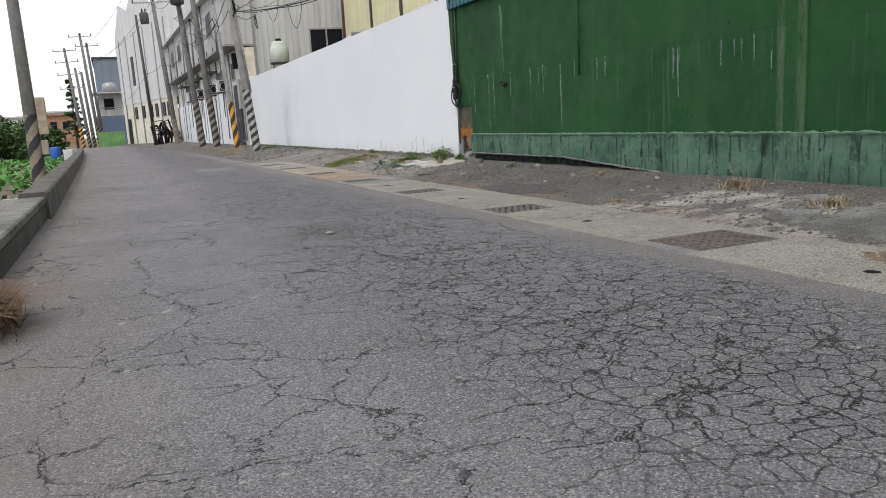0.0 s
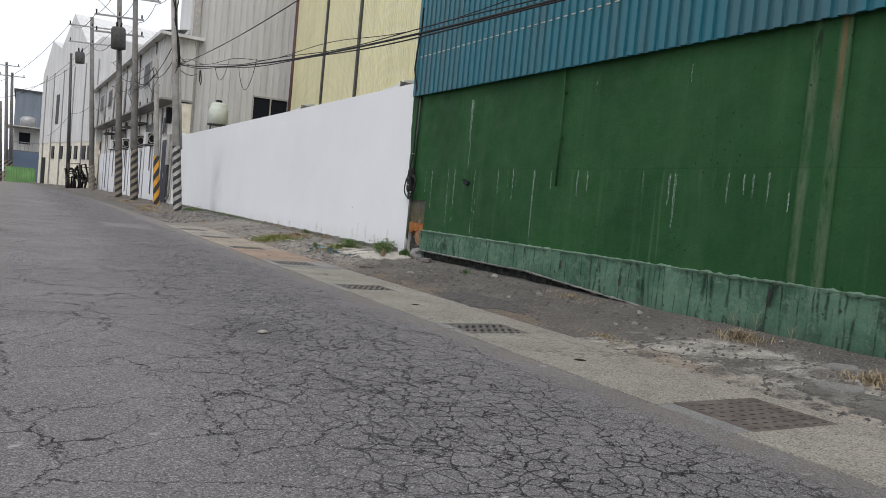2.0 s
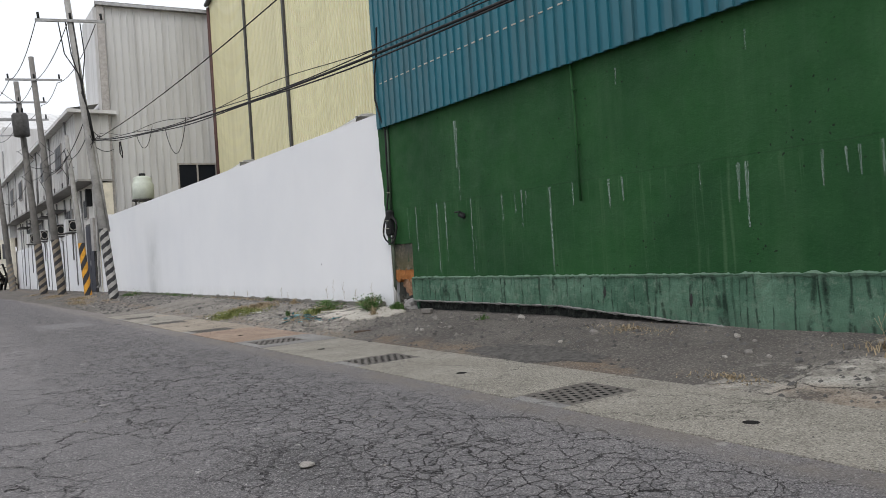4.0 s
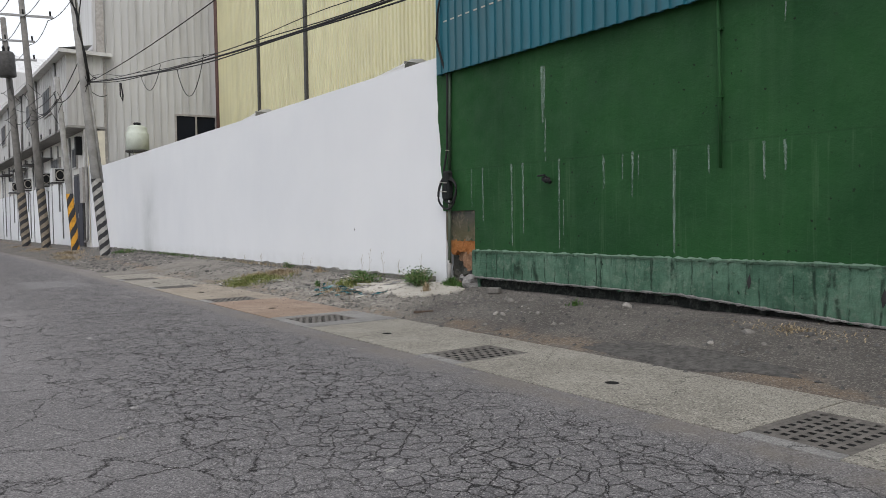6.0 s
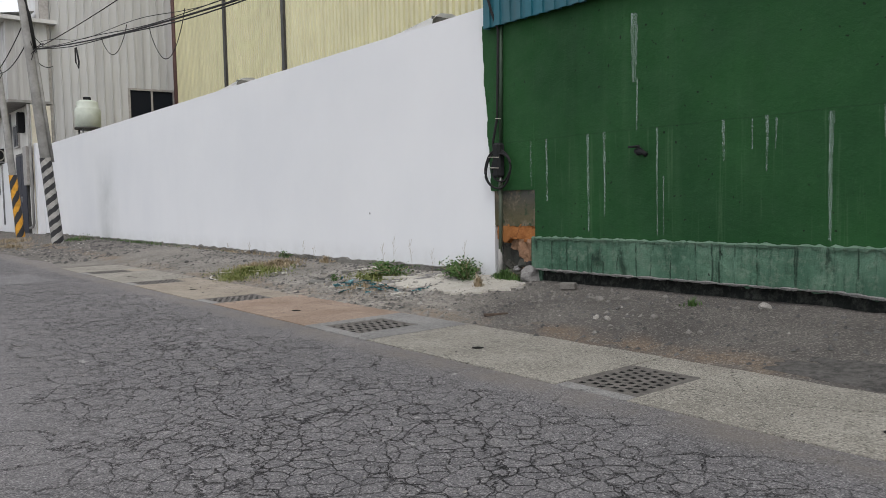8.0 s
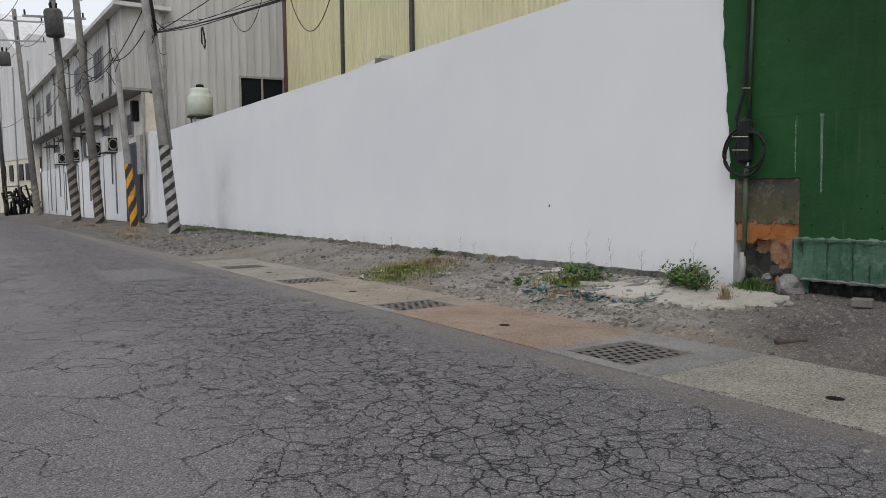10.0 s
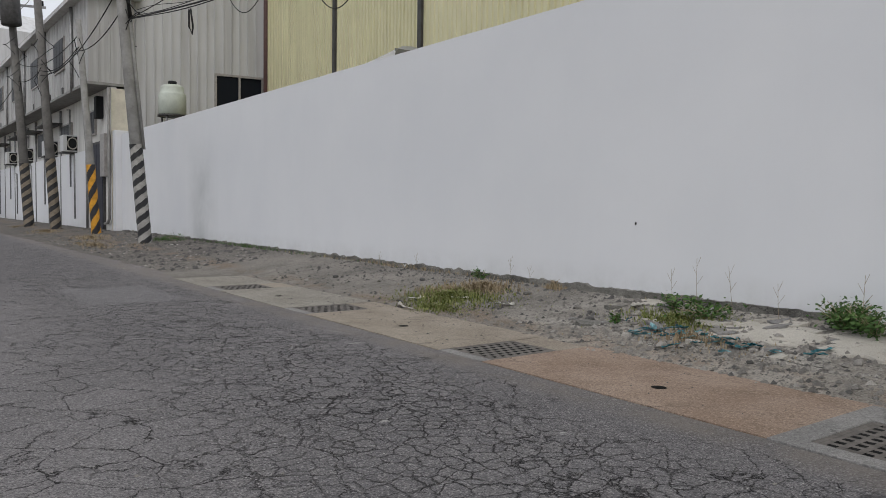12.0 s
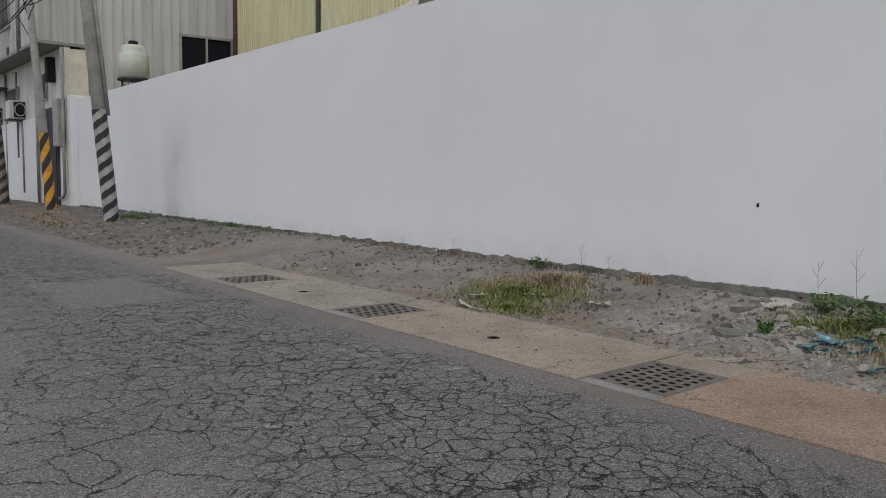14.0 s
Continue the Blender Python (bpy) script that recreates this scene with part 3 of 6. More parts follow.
for nm, g0, g1 in GRATES:
    drain_grate(g0, g1, "rusty cast-iron drain grate with square holes in the gutter" if nm != "D" else "cast-iron drain grate set in a fresh cement collar")
    if nm != "D":
        grate_borders(g0, g1)
# the grate with the cement collar
collar = thing("collar", 0, 0, 0, "grey cement collar poured round a drain grate", "collar", kind="structure")
for b0 in ((3.76, 14.60, 5.0, 14.92), (3.76, 15.57, 5.0, 15.74), (3.76, 14.91, 3.895, 15.58), (4.625, 14.91, 5.0, 15.58)):
    box("border", b0[0], b0[1], -0.05, b0[2], b0[3], 0.018, CEMENT, collar, 0.004)

cover = thing("manhole_cover", 4.37, 5.385, 0.0, "square rusty iron cover plate with small slots", "manhole cover")
bm = bmesh.new()
add_box(bm, -0.42, -0.35, -0.04, 0.44, 0.35, 0.015, 0.004)
part("plate", bm, RUSTIRON, cover)
# thin black plates standing proud, their colour giving the slots' shaded recesses
tread = None
for i in range(8):
    for j in range(7):
        if tread is None:
            tread = box("slot_plate", -0.022, -0.009, 0.0125, 0.022, 0.009, 0.0162, BLACK, cover)
            ob = tread
        else:
            ob = new("slot_plate", tread.data)
            ob.parent = cover
        ob.location = (-0.345 + i * 0.10, -0.30 + j * 0.09, 0)
box("border", 3.78, 5.05, -0.1, 3.945, 5.72, 0.011, CEMENT, gutter, 0.004)
box("border", 4.835, 5.05, -0.1, 5.04, 5.72, 0.011, CONCRETE, gutter, 0.004)

# ---- green wall ----
WX = 7.0
WALL_Y = 16.40
green = thing("wall_green", 0, 0, 0, "green painted concrete wall streaked with white lime runs", "wall", kind="structure")


def rough_face(name, y0, y1, z0, z1, x, amp, material, parent, n_y, n_z, thick=0.22, fine=0.0, seed=0.0, jag=0.0, label=""):
    """An upright plastered face with uneven relief, thickness behind it and a jagged foot."""
    bm = bmesh.new()
    rows = []
    for j in range(n_z + 1):
        row = []
        for i in range(n_y + 1):
            y = y0 + (y1 - y0) * i / n_y
            lo = (z0(y) if callable(z0) else z0) + jag * noise.fractal(Vector((y * 4.3, seed, 1.0)), 0.5, 2.0, 5)
            hi = z1 + fine * 1.2 * noise.fractal(Vector((y * 3.1, seed, 8.0)), 0.6, 2.0, 5)
            z = lo + (hi - lo) * j / n_z
            q = noise.fractal(Vector((y * 1.1, z * 1.1, seed)), 0.8, 2.0, 4) * amp
            if fine:
                q += fine * noise.fractal(Vector((y * 9, z * 5, seed)), 0.5, 2.0, 4)
            row.append(bm.verts.new((x + q, y, z)))
        rows.append(row)
    for r, s in zip(rows, rows[1:]):
        for i in range(n_y):
            bm.faces.new((r[i + 1], r[i], s[i], s[i + 1])).smooth = True
    edge = [[bm.verts.new(v.co) for v in r] for r in (rows[0], rows[-1])]
    top = [bm.verts.new((x + thick, v.co.y, v.co.z)) for v in rows[-1]]
    bot = [bm.verts.new((x + thick, v.co.y, v.co.z)) for v in rows[0]]
    for i in range(n_y):
        bm.faces.new((edge[1][i + 1], edge[1][i], top[i], top[i + 1]))
        bm.faces.new((edge[0][i], edge[0][i + 1], bot[i + 1], bot[i]))
    for k in (0, -1):
        col = [bm.verts.new(r[k].co) for r in rows]
        f = [*col, top[k], bot[k]]
        bm.faces.new(f if k else f[::-1])
    return part(name, bm, material, parent, label)


rough_face("render_coat", -14, 15.55, 0.74, 3.62, WX, 0.012, GREEN, green, 240, 30)
coat = rough_face("render_coat", 15.551, WALL_Y, 1.40, 3.62, WX, 0.012, GREEN, green, 30, 60)
for v in coat.data.vertices:
    f = (v.co.y - 15.551) / (WALL_Y - 15.551)
    v.co.x -= 0.016 * min(1, max(0, f) * 3)
    v.co.y += f * ((v.co.z - 1.9) * 0.065 - 0.025 + 0.03 * noise.fractal(Vector((v.co.z * 4, 0, 2)), 0.6, 2.0, 4))
def plinth_foot(y):
    return 0.18 + 0.20 * min(1, max(0, (y - 8.6) / 3.2))


rough_face("plinth", -4, 15.50, plinth_foot, 0.79, WX - 0.055, 0.022, PLINTH, green, 860, 14, 0.26, fine=0.013, seed=2.0, jag=0.035, label="lighter green plinth with a broken lower edge")
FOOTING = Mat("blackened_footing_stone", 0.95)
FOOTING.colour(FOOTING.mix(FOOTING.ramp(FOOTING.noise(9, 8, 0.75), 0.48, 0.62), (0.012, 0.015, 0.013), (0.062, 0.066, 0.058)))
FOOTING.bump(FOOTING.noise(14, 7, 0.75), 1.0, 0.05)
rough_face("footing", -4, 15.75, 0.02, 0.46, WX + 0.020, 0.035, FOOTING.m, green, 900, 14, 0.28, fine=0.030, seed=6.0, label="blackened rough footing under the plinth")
def lip(name, base, h, x, material, seed, label):
    """A ragged bead of mortar along the wall."""
    bm = bmesh.new()
    prev = None
    for y in steps(-4, 15.5, 760):
        q = noise.fractal(Vector((y * 7.0, seed, 0)), 0.5, 2.0, 5)
        z = base(y) + 0.007 * noise.fractal(Vector((y * 3.1, seed, 5)), 0.5, 2.0, 5)
        t = h * max(0.25, 0.75 + 0.9 * q)
        row = [bm.verts.new(p) for p in ((x + 0.06, y, z - t * 0.5), (x - 0.018 * (0.6 + q), y, z - t * 0.45), (x - 0.026 * (0.7 + q), y, z + t * 0.2), (x + 0.06, y, z + t * 0.55))]
        if prev:
            for i in range(3):
                bm.faces.new((prev[i], prev[i + 1], row[i + 1], row[i]))
        prev = row
    return part(name, bm, material, green, label)


lip("plinth_lip", lambda y: 0.785, 0.045, WX - 0.060, PLINTH, 3.0, "ragged ridge along the plinth top")
lip("plinth_foot", lambda y: plinth_foot(y) + 0.01, 0.035, WX - 0.075, CEMENT, 9.0, "grey cement edge along the plinth foot")
box("pilaster", WX - 0.022, 6.72, 0.78, WX + 0.05, 7.16, 3.6, GREEN, green, 0.008)
box("core", WX + 0.22, -14, 0, WX + 0.30, WALL_Y, 3.62, OLD, green)
clad = thing("wall_cladding", 0, 0, 0, "teal trapezoid steel cladding above the green wall", "cladding", kind="structure")
corrugated("sheet", (WX - 0.06, 16.32), (WX - 0.06, -14), 3.55, 9.0, 0.19, 0.06, (-1, 0), TEAL, clad, GROOVED)
box("trim", WX - 0.10, 16.30, 3.55, WX + 0.12, 16.36, 9.0, TEAL, clad)
box("backing", WX + 0.10, -14, 3.63, WX + 0.2, 16.30, 9.0, DARKMETAL, clad)
for b in range(150):
    y = 16.1 - b * 0.19
    if y > -6:
        box("screw", WX - 0.128, y - 0.07, 4.33, WX - 0.118, y + 0.02, 4.35, PALE, clad)
box("roof", WX - 0.3, -14, 9.0, 22, 16.4, 9.1, DARKMETAL, clad)

# ---- white wall ----
white = thing("wall_white", 0, 0, 0, "freshly white-painted boundary wall with a small hole", "wall", kind="structure")
rough_face("face", WALL_Y - 0.10, 43.4, 0.16, 3.87, WX, 0.006, WHITE, white, 120, 16, 0.2, seed=9.0)
box("coping", WX + 0.19, WALL_Y + 0.03, 0.1, WX + 0.24, 43.4, 3.865, PALE, white)
# flat black disc on the face: the shade inside the hole, painted
bm = bmesh.new()
bmesh.ops.create_circle(bm, cap_ends=True, segments=9, radius=0.014)
for v in bm.verts:
    v.co = Vector((WX - 0.011, 19.32 + v.co.x * (0.8 + 0.5 * random.random()), 1.10 + v.co.y * 1.5))
part("hole", bm, BLACK, white, "small dark hole")
box("end_stub", WX - 0.22, 43.42, 0.1, WX + 0.3, 43.86, 4.0, WHITE, white, 0.01)

# ---- yellow hall behind the white wall ----
def yx(y):
    return 12.7 - (43.4 - y) * 0.127


hall = thing("yellow_hall", 0, 0, 0, "pale yellow corrugated steel factory hall", "factory hall")
ny = (-0.992, 0.126)
ys = [43.4, 35.35, 29.4, 9.0]
for a, b in zip(ys, ys[1:]):
    corrugated("wall_sheet", (yx(a), a - 0.08), (yx(b), b + 0.08), 0.0, 14.75, 0.22, 0.08, ny, YELLOW, hall, GROOVED)
for y in ys[1:-1]:
    box("post", yx(y) - 0.16, y - 0.08, 0, yx(y) + 0.1, y + 0.08, 14.75, DARKMETAL, hall, label="dark steel post")
panel("backing", (yx(43.4) + 0.1, 43.4), (yx(9) + 0.1, 9), 0, 14.75, 0.1, DARKMETAL, hall, ny)
panel("roof", (yx(43.4) - 0.1, 43.4), (yx(9) - 0.1, 9), 14.76, 14.95, 14, DARKMETAL, hall, ny)
tube("downpipe", [(yx(43.1) - 0.12, 43.1, 0), (yx(43.1) - 0.12, 43.1, 14.6)], 0.10, REDPIPE, hall, label="red-brown downpipe")


tube("eave_gutter", [(yx(43.35) - 0.2, 43.35, 14.8), (yx(9) - 0.2, 9.0, 14.8)], 0.10, DARKMETAL, hall, 8, label="dark rounded eave gutter")


HOODWHITE = plain("white_sheet", (0.80, 0.80, 0.79), 0.5, 0, 0.1, 3, 0.05)


def awning(y, z):
    """A low sheet hood that climbs along the wall top and ends in an open mouth."""
    a = thing("vent_hood", 7.62, y, z, "low whitish sheet-metal hood with a dark open end above the wall", "vent hood", "hoods above the white wall")
    prof = [(-0.30, 0.0), (-0.26, 0.55), (-0.12, 0.85), (0.12, 0.92), (0.30, 0.80), (0.34, 0.0)]
    bm = bmesh.new()
    rings = []
    for f in steps(0, 1, 6):
        k = 0.50 + 0.50 * f
        rings.append([bm.verts.new((u, 0.95 - 1.55 * f, 0.02 + w * 0.35 * k)) for u, w in prof])
    for r, q in zip(rings, rings[1:]):
        for i in range(len(prof) - 1):
            bm.faces.new((r[i], r[i + 1], q[i + 1], q[i]))
    bm.faces.new(rings[0])
    bmesh.ops.solidify(bm, geom=bm.faces[:], thickness=0.012)
    part("sheet", bm, HOODWHITE, a)
    box("mouth", -0.25, -0.57, 0.0, 0.27, -0.55, 0.27, STEEL, a, label="grey plate in the open end")
    for u in (-0.26, 0.30):
        for v in (-0.4, 0.7):
            tube("leg", [(u, v, -z - 0.4), (u, v, 0.05)], 0.02, STEEL, a, 6)
    return a


awning(25.75, 3.86)
awning(18.6, 3.86)

# ---- grey building with the window ----
ga, gb = Vector((7.35, 44.1)), Vector((12.68, 43.42))
gd = (gb - ga).normalized()
go = Vector((gd.y, -gd.x))
grey = thing("grey_factory", 0, 0, 0, "tall grey corrugated factory with a sliding window", "factory")


def at(s, q=0.0):
    p = ga + gd * s + go * q
    return (p.x, p.y)


glen = (gb - ga).length
W0, W1, WZ0, WZ1 = 3.28, 5.27, 4.9, 6.56
corrugated("wall_sheet", at(W0), at(0), 0, 14.35, 0.34, 0.05, go, GREY, grey, SEAMED)
corrugated("wall_sheet", at(W1), at(W0), 0, WZ0, 0.34, 0.05, go, GREY, grey, SEAMED)
corrugated("wall_sheet", at(W1), at(W0), WZ1, 14.35, 0.34, 0.05, go, GREY, grey, SEAMED)
corrugated("wall_sheet", at(glen), at(W1), 0, 14.35, 0.34, 0.05, go, GREY, grey, SEAMED)
panel("backing", at(0, -0.5), at(glen, -0.5), 0, 14.35, 0.1, DARKMETAL, grey, go)
panel("corner_post", at(-0.05, 0.10), at(0.28, 0.10), 0, 14.35, 0.3, FRAME, grey, go, "grey steel corner flashing")
panel("gutter", at(-0.1, 0.25), at(glen + 0.3, 0.25), 14.35, 14.5, 0.5, STEEL, grey, go)
panel("roof", at(-0.1, 0.0), at(glen, 0), 14.5, 14.6, 3.6, DARKMETAL, grey, go)
box("side_wall", 7.2, 44.3, 0, 7.35, 47.6, 14.35, PALEGREY, grey)
win = thing("sliding_window", 0, 0, 0, "dark sliding window in an aluminium frame", "window", kind="structure")
for a, b, z0, z1 in ((W0, W1, WZ0, WZ0 + 0.09), (W0, W1, WZ1 - 0.09, WZ1), (W0, W0 + 0.09, WZ0, WZ1), (W1 - 0.09, W1, WZ0, WZ1), ((W0 + W1) / 2 - 0.04, (W0 + W1) / 2 + 0.04, WZ0, WZ1)):
    panel("window_frame", at(a, 0.06), at(b, 0.06), z0, z1, 0.12, FRAME, win, go)
panel("pane", at(W0 + 0.09, 0.0), at((W0 + W1) / 2 - 0.04, 0.0), WZ0 + 0.09, WZ1 - 0.09, 0.01, GLASS, win, go)
panel("pane", at((W0 + W1) / 2 + 0.04, -0.02), at(W1 - 0.09, -0.02), WZ0 + 0.09, WZ1 - 0.09, 0.01, GLASS, win, go)

# ---- water tank on its stand in the yard ----
tank = thing("water_tank", 8.62, 42.6, 0, "pale green plastic water tank with a dark lid", "water tank")
bm = bmesh.new()
add_lathe(bm, [(0.44, 4.62), (0.50, 4.66), (0.50, 5.36), (0.47, 5.42), (0.43, 5.45), (0.42, 5.62), (0.40, 5.68), (0.30, 5.74), (0.10, 5.77)], 28)
part("body", bm, TANK, tank)
bm = bmesh.new()
add_lathe(bm, [(0.15, 5.75), (0.16, 5.86), (0.12, 5.89), (0.03, 5.90)], 14)
part("lid", bm, BLACKPL, tank, "dark lid")
bm = bmesh.new()
add_lathe(bm, [(0.53, 4.55), (0.53, 4.62), (0.44, 4.62)], 24)
part("stand_ring", bm, DARKMETAL, tank)
for k in range(4):
    a = math.tau * (k + 0.5) / 4
    tube("leg", [(0.42 * math.cos(a), 0.42 * math.sin(a), -0.4), (0.42 * math.cos(a), 0.42 * math.sin(a), 4.58)], 0.04, STEEL, tank)

# ---- two-storey workshop beside the poles ----
shop = thing("workshop_building", 0, 0, 0, "two-storey white workshop with an overhanging upper floor", "building")
UX, LX, SY0, SY1 = 6.0, 6.75, 43.9, 78.5
SO, EA = 5.65, 8.95
SHOPGREY = sheeting("shop_cladding", (0.50, 0.50, 0.495), (0.28, 0.27, 0.26), 0.5, 0.7)


def fx(x, y):
    return x - 0.02 * (y - 43.9)


panel("lower_wall", (fx(LX, SY1), SY1), (fx(LX, SY0), SY0), 0, SO, 0.2, PLASTER, shop, (-1, -0.02), "white plaster ground floor")
corrugated("upper_wall", (fx(UX, SY1), SY1), (fx(UX, SY0), SY0), SO + 0.12, EA, 0.55, 0.03, (-1, -0.02), SHOPGREY, shop, SEAMED, 0.2, "pale grey clad upper floor")
panel("soffit_slab", (fx(UX - 0.06, SY1), SY1), (fx(UX - 0.06, SY0), SY0 - 0.06), SO + 0.02, SO + 0.12, 1.6, POLE, shop, (-1, -0.02))
corrugated("end_wall", (UX, SY0), (7.5, SY0), SO + 0.12, EA + 0.2, 0.36, 0.03, (0, -1), SHOPGREY, shop, SEAMED, 0.2)
panel("plinth_wall", (fx(LX - 0.09, SY1), SY1), (fx(LX - 0.09, 47.6), 47.6), 0, 3.45, 0.085, WHITE, shop, (-1, -0.02), "freshly white lower wall")
panel("end_wall", (LX, SY0), (7.5, SY0), 0, SO - 0.06, 0.2, CREAM, shop, (0, -1), "cream plaster end wall")
panel("eave", (fx(UX - 0.35, SY1), SY1), (fx(UX - 0.35, SY0), SY0 - 0.3), EA, EA + 0.16, 2.2, PALEGREY, shop, (-1, -0.02))
bm = bmesh.new()
vs = [bm.verts.new(p) for p in ((UX - 0.35, SY0 - 0.3, EA + 0.17), (fx(UX - 0.35, SY1), SY1, EA + 0.17), (7.1, SY1, EA + 0.5), (7.1, SY0 - 0.02, EA + 0.5))]
bm.faces.new(vs)
part("roof", bm, GREY, shop)


def shop_window(y, z, w, h, x, name="window"):
    wd = thing(name, fx(x, y), y, z, "", "")
    wd.parent = shop
    box("frame", -0.06, -w / 2, 0, 0.06, w / 2, h, FRAME, wd)
    n = max(2, round(w / 0.75))
    for k in range(n):
        a = -w / 2 + 0.06 + k * (w - 0.06) / n
        box("pane", -0.075, a, 0.07, -0.05, a + (w - 0.06) / n - 0.06, h - 0.07, GLASS, wd)
    return wd


for y in (49.0, 54.6, 60.5, 66.0, 71.5):
    shop_window(y, 6.75, 2.2, 1.35, UX - 0.01)
for y, w in ((51.5, 2.2), (57.5, 2.2), (63.5, 2.0), (69.0, 2.0)):
    shop_window(y, 3.6, w, 1.25, LX - 0.01)
shop_window(46.6, 4.0, 1.0, 1.0, LX - 0.01)
for y in (47.5, 52.6, 55.5, 59, 62, 66, 70, 74):
    tube("downpipe", [(fx(LX - 0.08, y), y, 0.1), (fx(LX - 0.08, y), y, SO - 0.1)], 0.05, STEEL, shop)
for y in (46.5, 52.0, 57.5, 63.2, 68.7, 74):
    tube("downpipe", [(fx(UX - 0.07, y), y, SO), (fx(UX - 0.07, y), y, EA)], 0.06, STEEL, shop)
NAVY = plain("navy_paint", (0.018, 0.020, 0.034), 0.6, 0, 0.3)
door = thing("door", fx(LX, 45.8) - 0.02, 45.8, 0.25, "", "")
door.parent = shop
box("frame", -0.05, -1.05, 0, 0.05, 1.05, 3.45, DARKMETAL, door)
for q in (-1.0, 0.02):
    box("leaf", -0.075, q, 0.05, -0.051, q + 0.98, 3.35, NAVY, door, 0.004, "dark navy steel leaf")
box("handle", -0.12, -0.10, 1.35, -0.076, -0.06, 1.60, STEEL, door)
box("meter_cabinet", LX - 0.25, 43.95, 2.3, LX - 0.02, 44.65, 3.9, FRAME, shop, 0.01)
tube("pipe", [(LX - 0.1, 43.85, 5.6), (LX - 0.1, 43.85, 0.7), (LX - 0.1, 44.1, 0.55), (LX - 0.1, 44.6, 0.5)], 0.055, POLE, shop, 8)
box("junction_box", LX - 0.30, 45.0, 4.55, LX - 0.02, 45.35, 5.4, BLACKPL, shop, 0.02)
for y, z0, z1 in ((49.6, 0.6, 3.4), (50.4, 2.0, 5.4), (53.7, 0.5, 3.2), (56.4, 1.2, 5.3), (60.2, 0.5, 3.3), (61.0, 2.2, 5.4), (65.1, 0.6, 3.0), (67.6, 1.5, 5.4), (72.2, 0.5, 5.4)):
    tube("pipe", [(fx(LX - 0.12, y), y, z0), (fx(LX - 0.12, y), y, z1), (fx(LX - 0.12, y), y + 0.6, z1 + 0.05)], 0.035, STEEL, shop, 6)
for y, w in ((54.0, 3.2), (58.6, 2.6), (63.0, 3.6), (69.5, 3.0)):
    box("canopy", fx(LX, y) - 0.7, y - w / 2, 4.92, fx(LX, y), y + w / 2, 4.97, DARKMETAL, shop)
for y in (48.3, 51.0, 55.0, 60.0, 66.0, 71.0):
    box("vent", fx(UX, y) - 0.05, y, SO + 0.14, fx(UX, y) + 0.05, y + 0.25, SO + 0.4, DARKMETAL, shop)


def air_conditioner(y, z):
    ac = thing("air_conditioner", fx(LX, y), y, z, "boxy window air conditioner jutting from the workshop wall", "air conditioner", "air conditioners on the workshop")
    box("casing", -0.55, -0.4, 0, 0.1, 0.4, 0.72, PALEGREY, ac, 0.02)
    box("grille", -0.40, -0.425, 0.06, 0.05, -0.401, 0.66, BLACKPL, ac, 0.0, "black fan grille")
    tube("fan_ring", [(-0.18 + 0.19 * math.cos(a), -0.43, 0.36 + 0.24 * math.sin(a)) for a in steps(0, math.tau, 20)], 0.028, PALE, ac, 6, label="pale ring round the fan")
    box("bracket", -0.6, -0.42, -0.06, 0.0, 0.42, 0.0, DARKMETAL, ac)


for y, z in ((50.0, 3.5), (54.2, 3.52), (60.8, 3.55), (66.2, 3.6)):
    air_conditioner(y, z)

# ---- gabled hall farther along ----
ha, hb = Vector((5.6, 77.5)), Vector((1.5, 99.0))
hd = (hb - ha).normalized()
ho = Vector((-hd.y, hd.x)) * -1
if ho.x > 0:
    ho = -ho
gable = thing("gabled_hall", 0, 0, 0, "pale grey steel hall with a row of small windows", "factory hall")


def hat(s, q=0.0):
    p = ha + hd * s + ho * q
    return (p.x, p.y)


hl = (hb - ha).length
panel("lower_wall", hat(hl), hat(0), 0, 4.6, 0.3, CREAM, gable, ho, "cream plaster lower wall")
bm = bmesh.new()
prof = [(0, 4.6), (0, 14.0), (hl * 0.18, 13.4), (hl * 0.46, 17.4), (hl * 0.66, 14.4), (hl * 0.84, 15.6), (hl, 12.2), (hl, 4.6)]
f = [bm.verts.new((*hat(s, 0.05), z)) for s, z in prof]
bk = [bm.verts.new((*hat(s, -12), z)) for s, z in prof]
bm.faces.new(f)
bm.faces.new(bk[::-1])
for i in range(len(prof)):
    j = (i + 1) % len(prof)
    bm.faces.new((f[i], bk[i], bk[j], f[j]))
bmesh.ops.recalc_face_normals(bm, faces=bm.faces)
part("upper_wall", bm, PALEGREY, gable)
for s in (0.4, 4.5, 8.5, 12.5, 16.5, 20.0):
    panel("rib", hat(s, 0.12), hat(s + 0.18, 0.12), 0.2, 12.0, 0.1, STEEL, gable, ho)
for s in (1.4, 3.2, 6.0, 8.2, 11.5, 15.0):
    panel("window", hat(s + 1.0, 0.08), hat(s, 0.08), 2.9, 4.2, 0.1, GLASS, gable, ho, "small dark window")
panel("window", hat(15.2, 0.08), hat(14.0, 0.08), 6.5, 9.6, 0.05, GLASS, gable, ho)
panel("doorway", hat(20.3, 0.08), hat(18.6, 0.08), 0, 3.0, 0.05, BLACKPL, gable, ho)

# ---- poles ----
YELLOWPAINT = plain("yellow_stripe", (0.60, 0.29, 0.025), 0.6)
BLACKPAINT = plain("black_stripe", (0.03, 0.03, 0.033), 0.6)
WHITESTRIPE = plain("faded_stripe", (0.36, 0.35, 0.33), 0.75)
BROWNSTRIPE = plain("faded_brown_stripe", (0.24, 0.20, 0.15), 0.75)


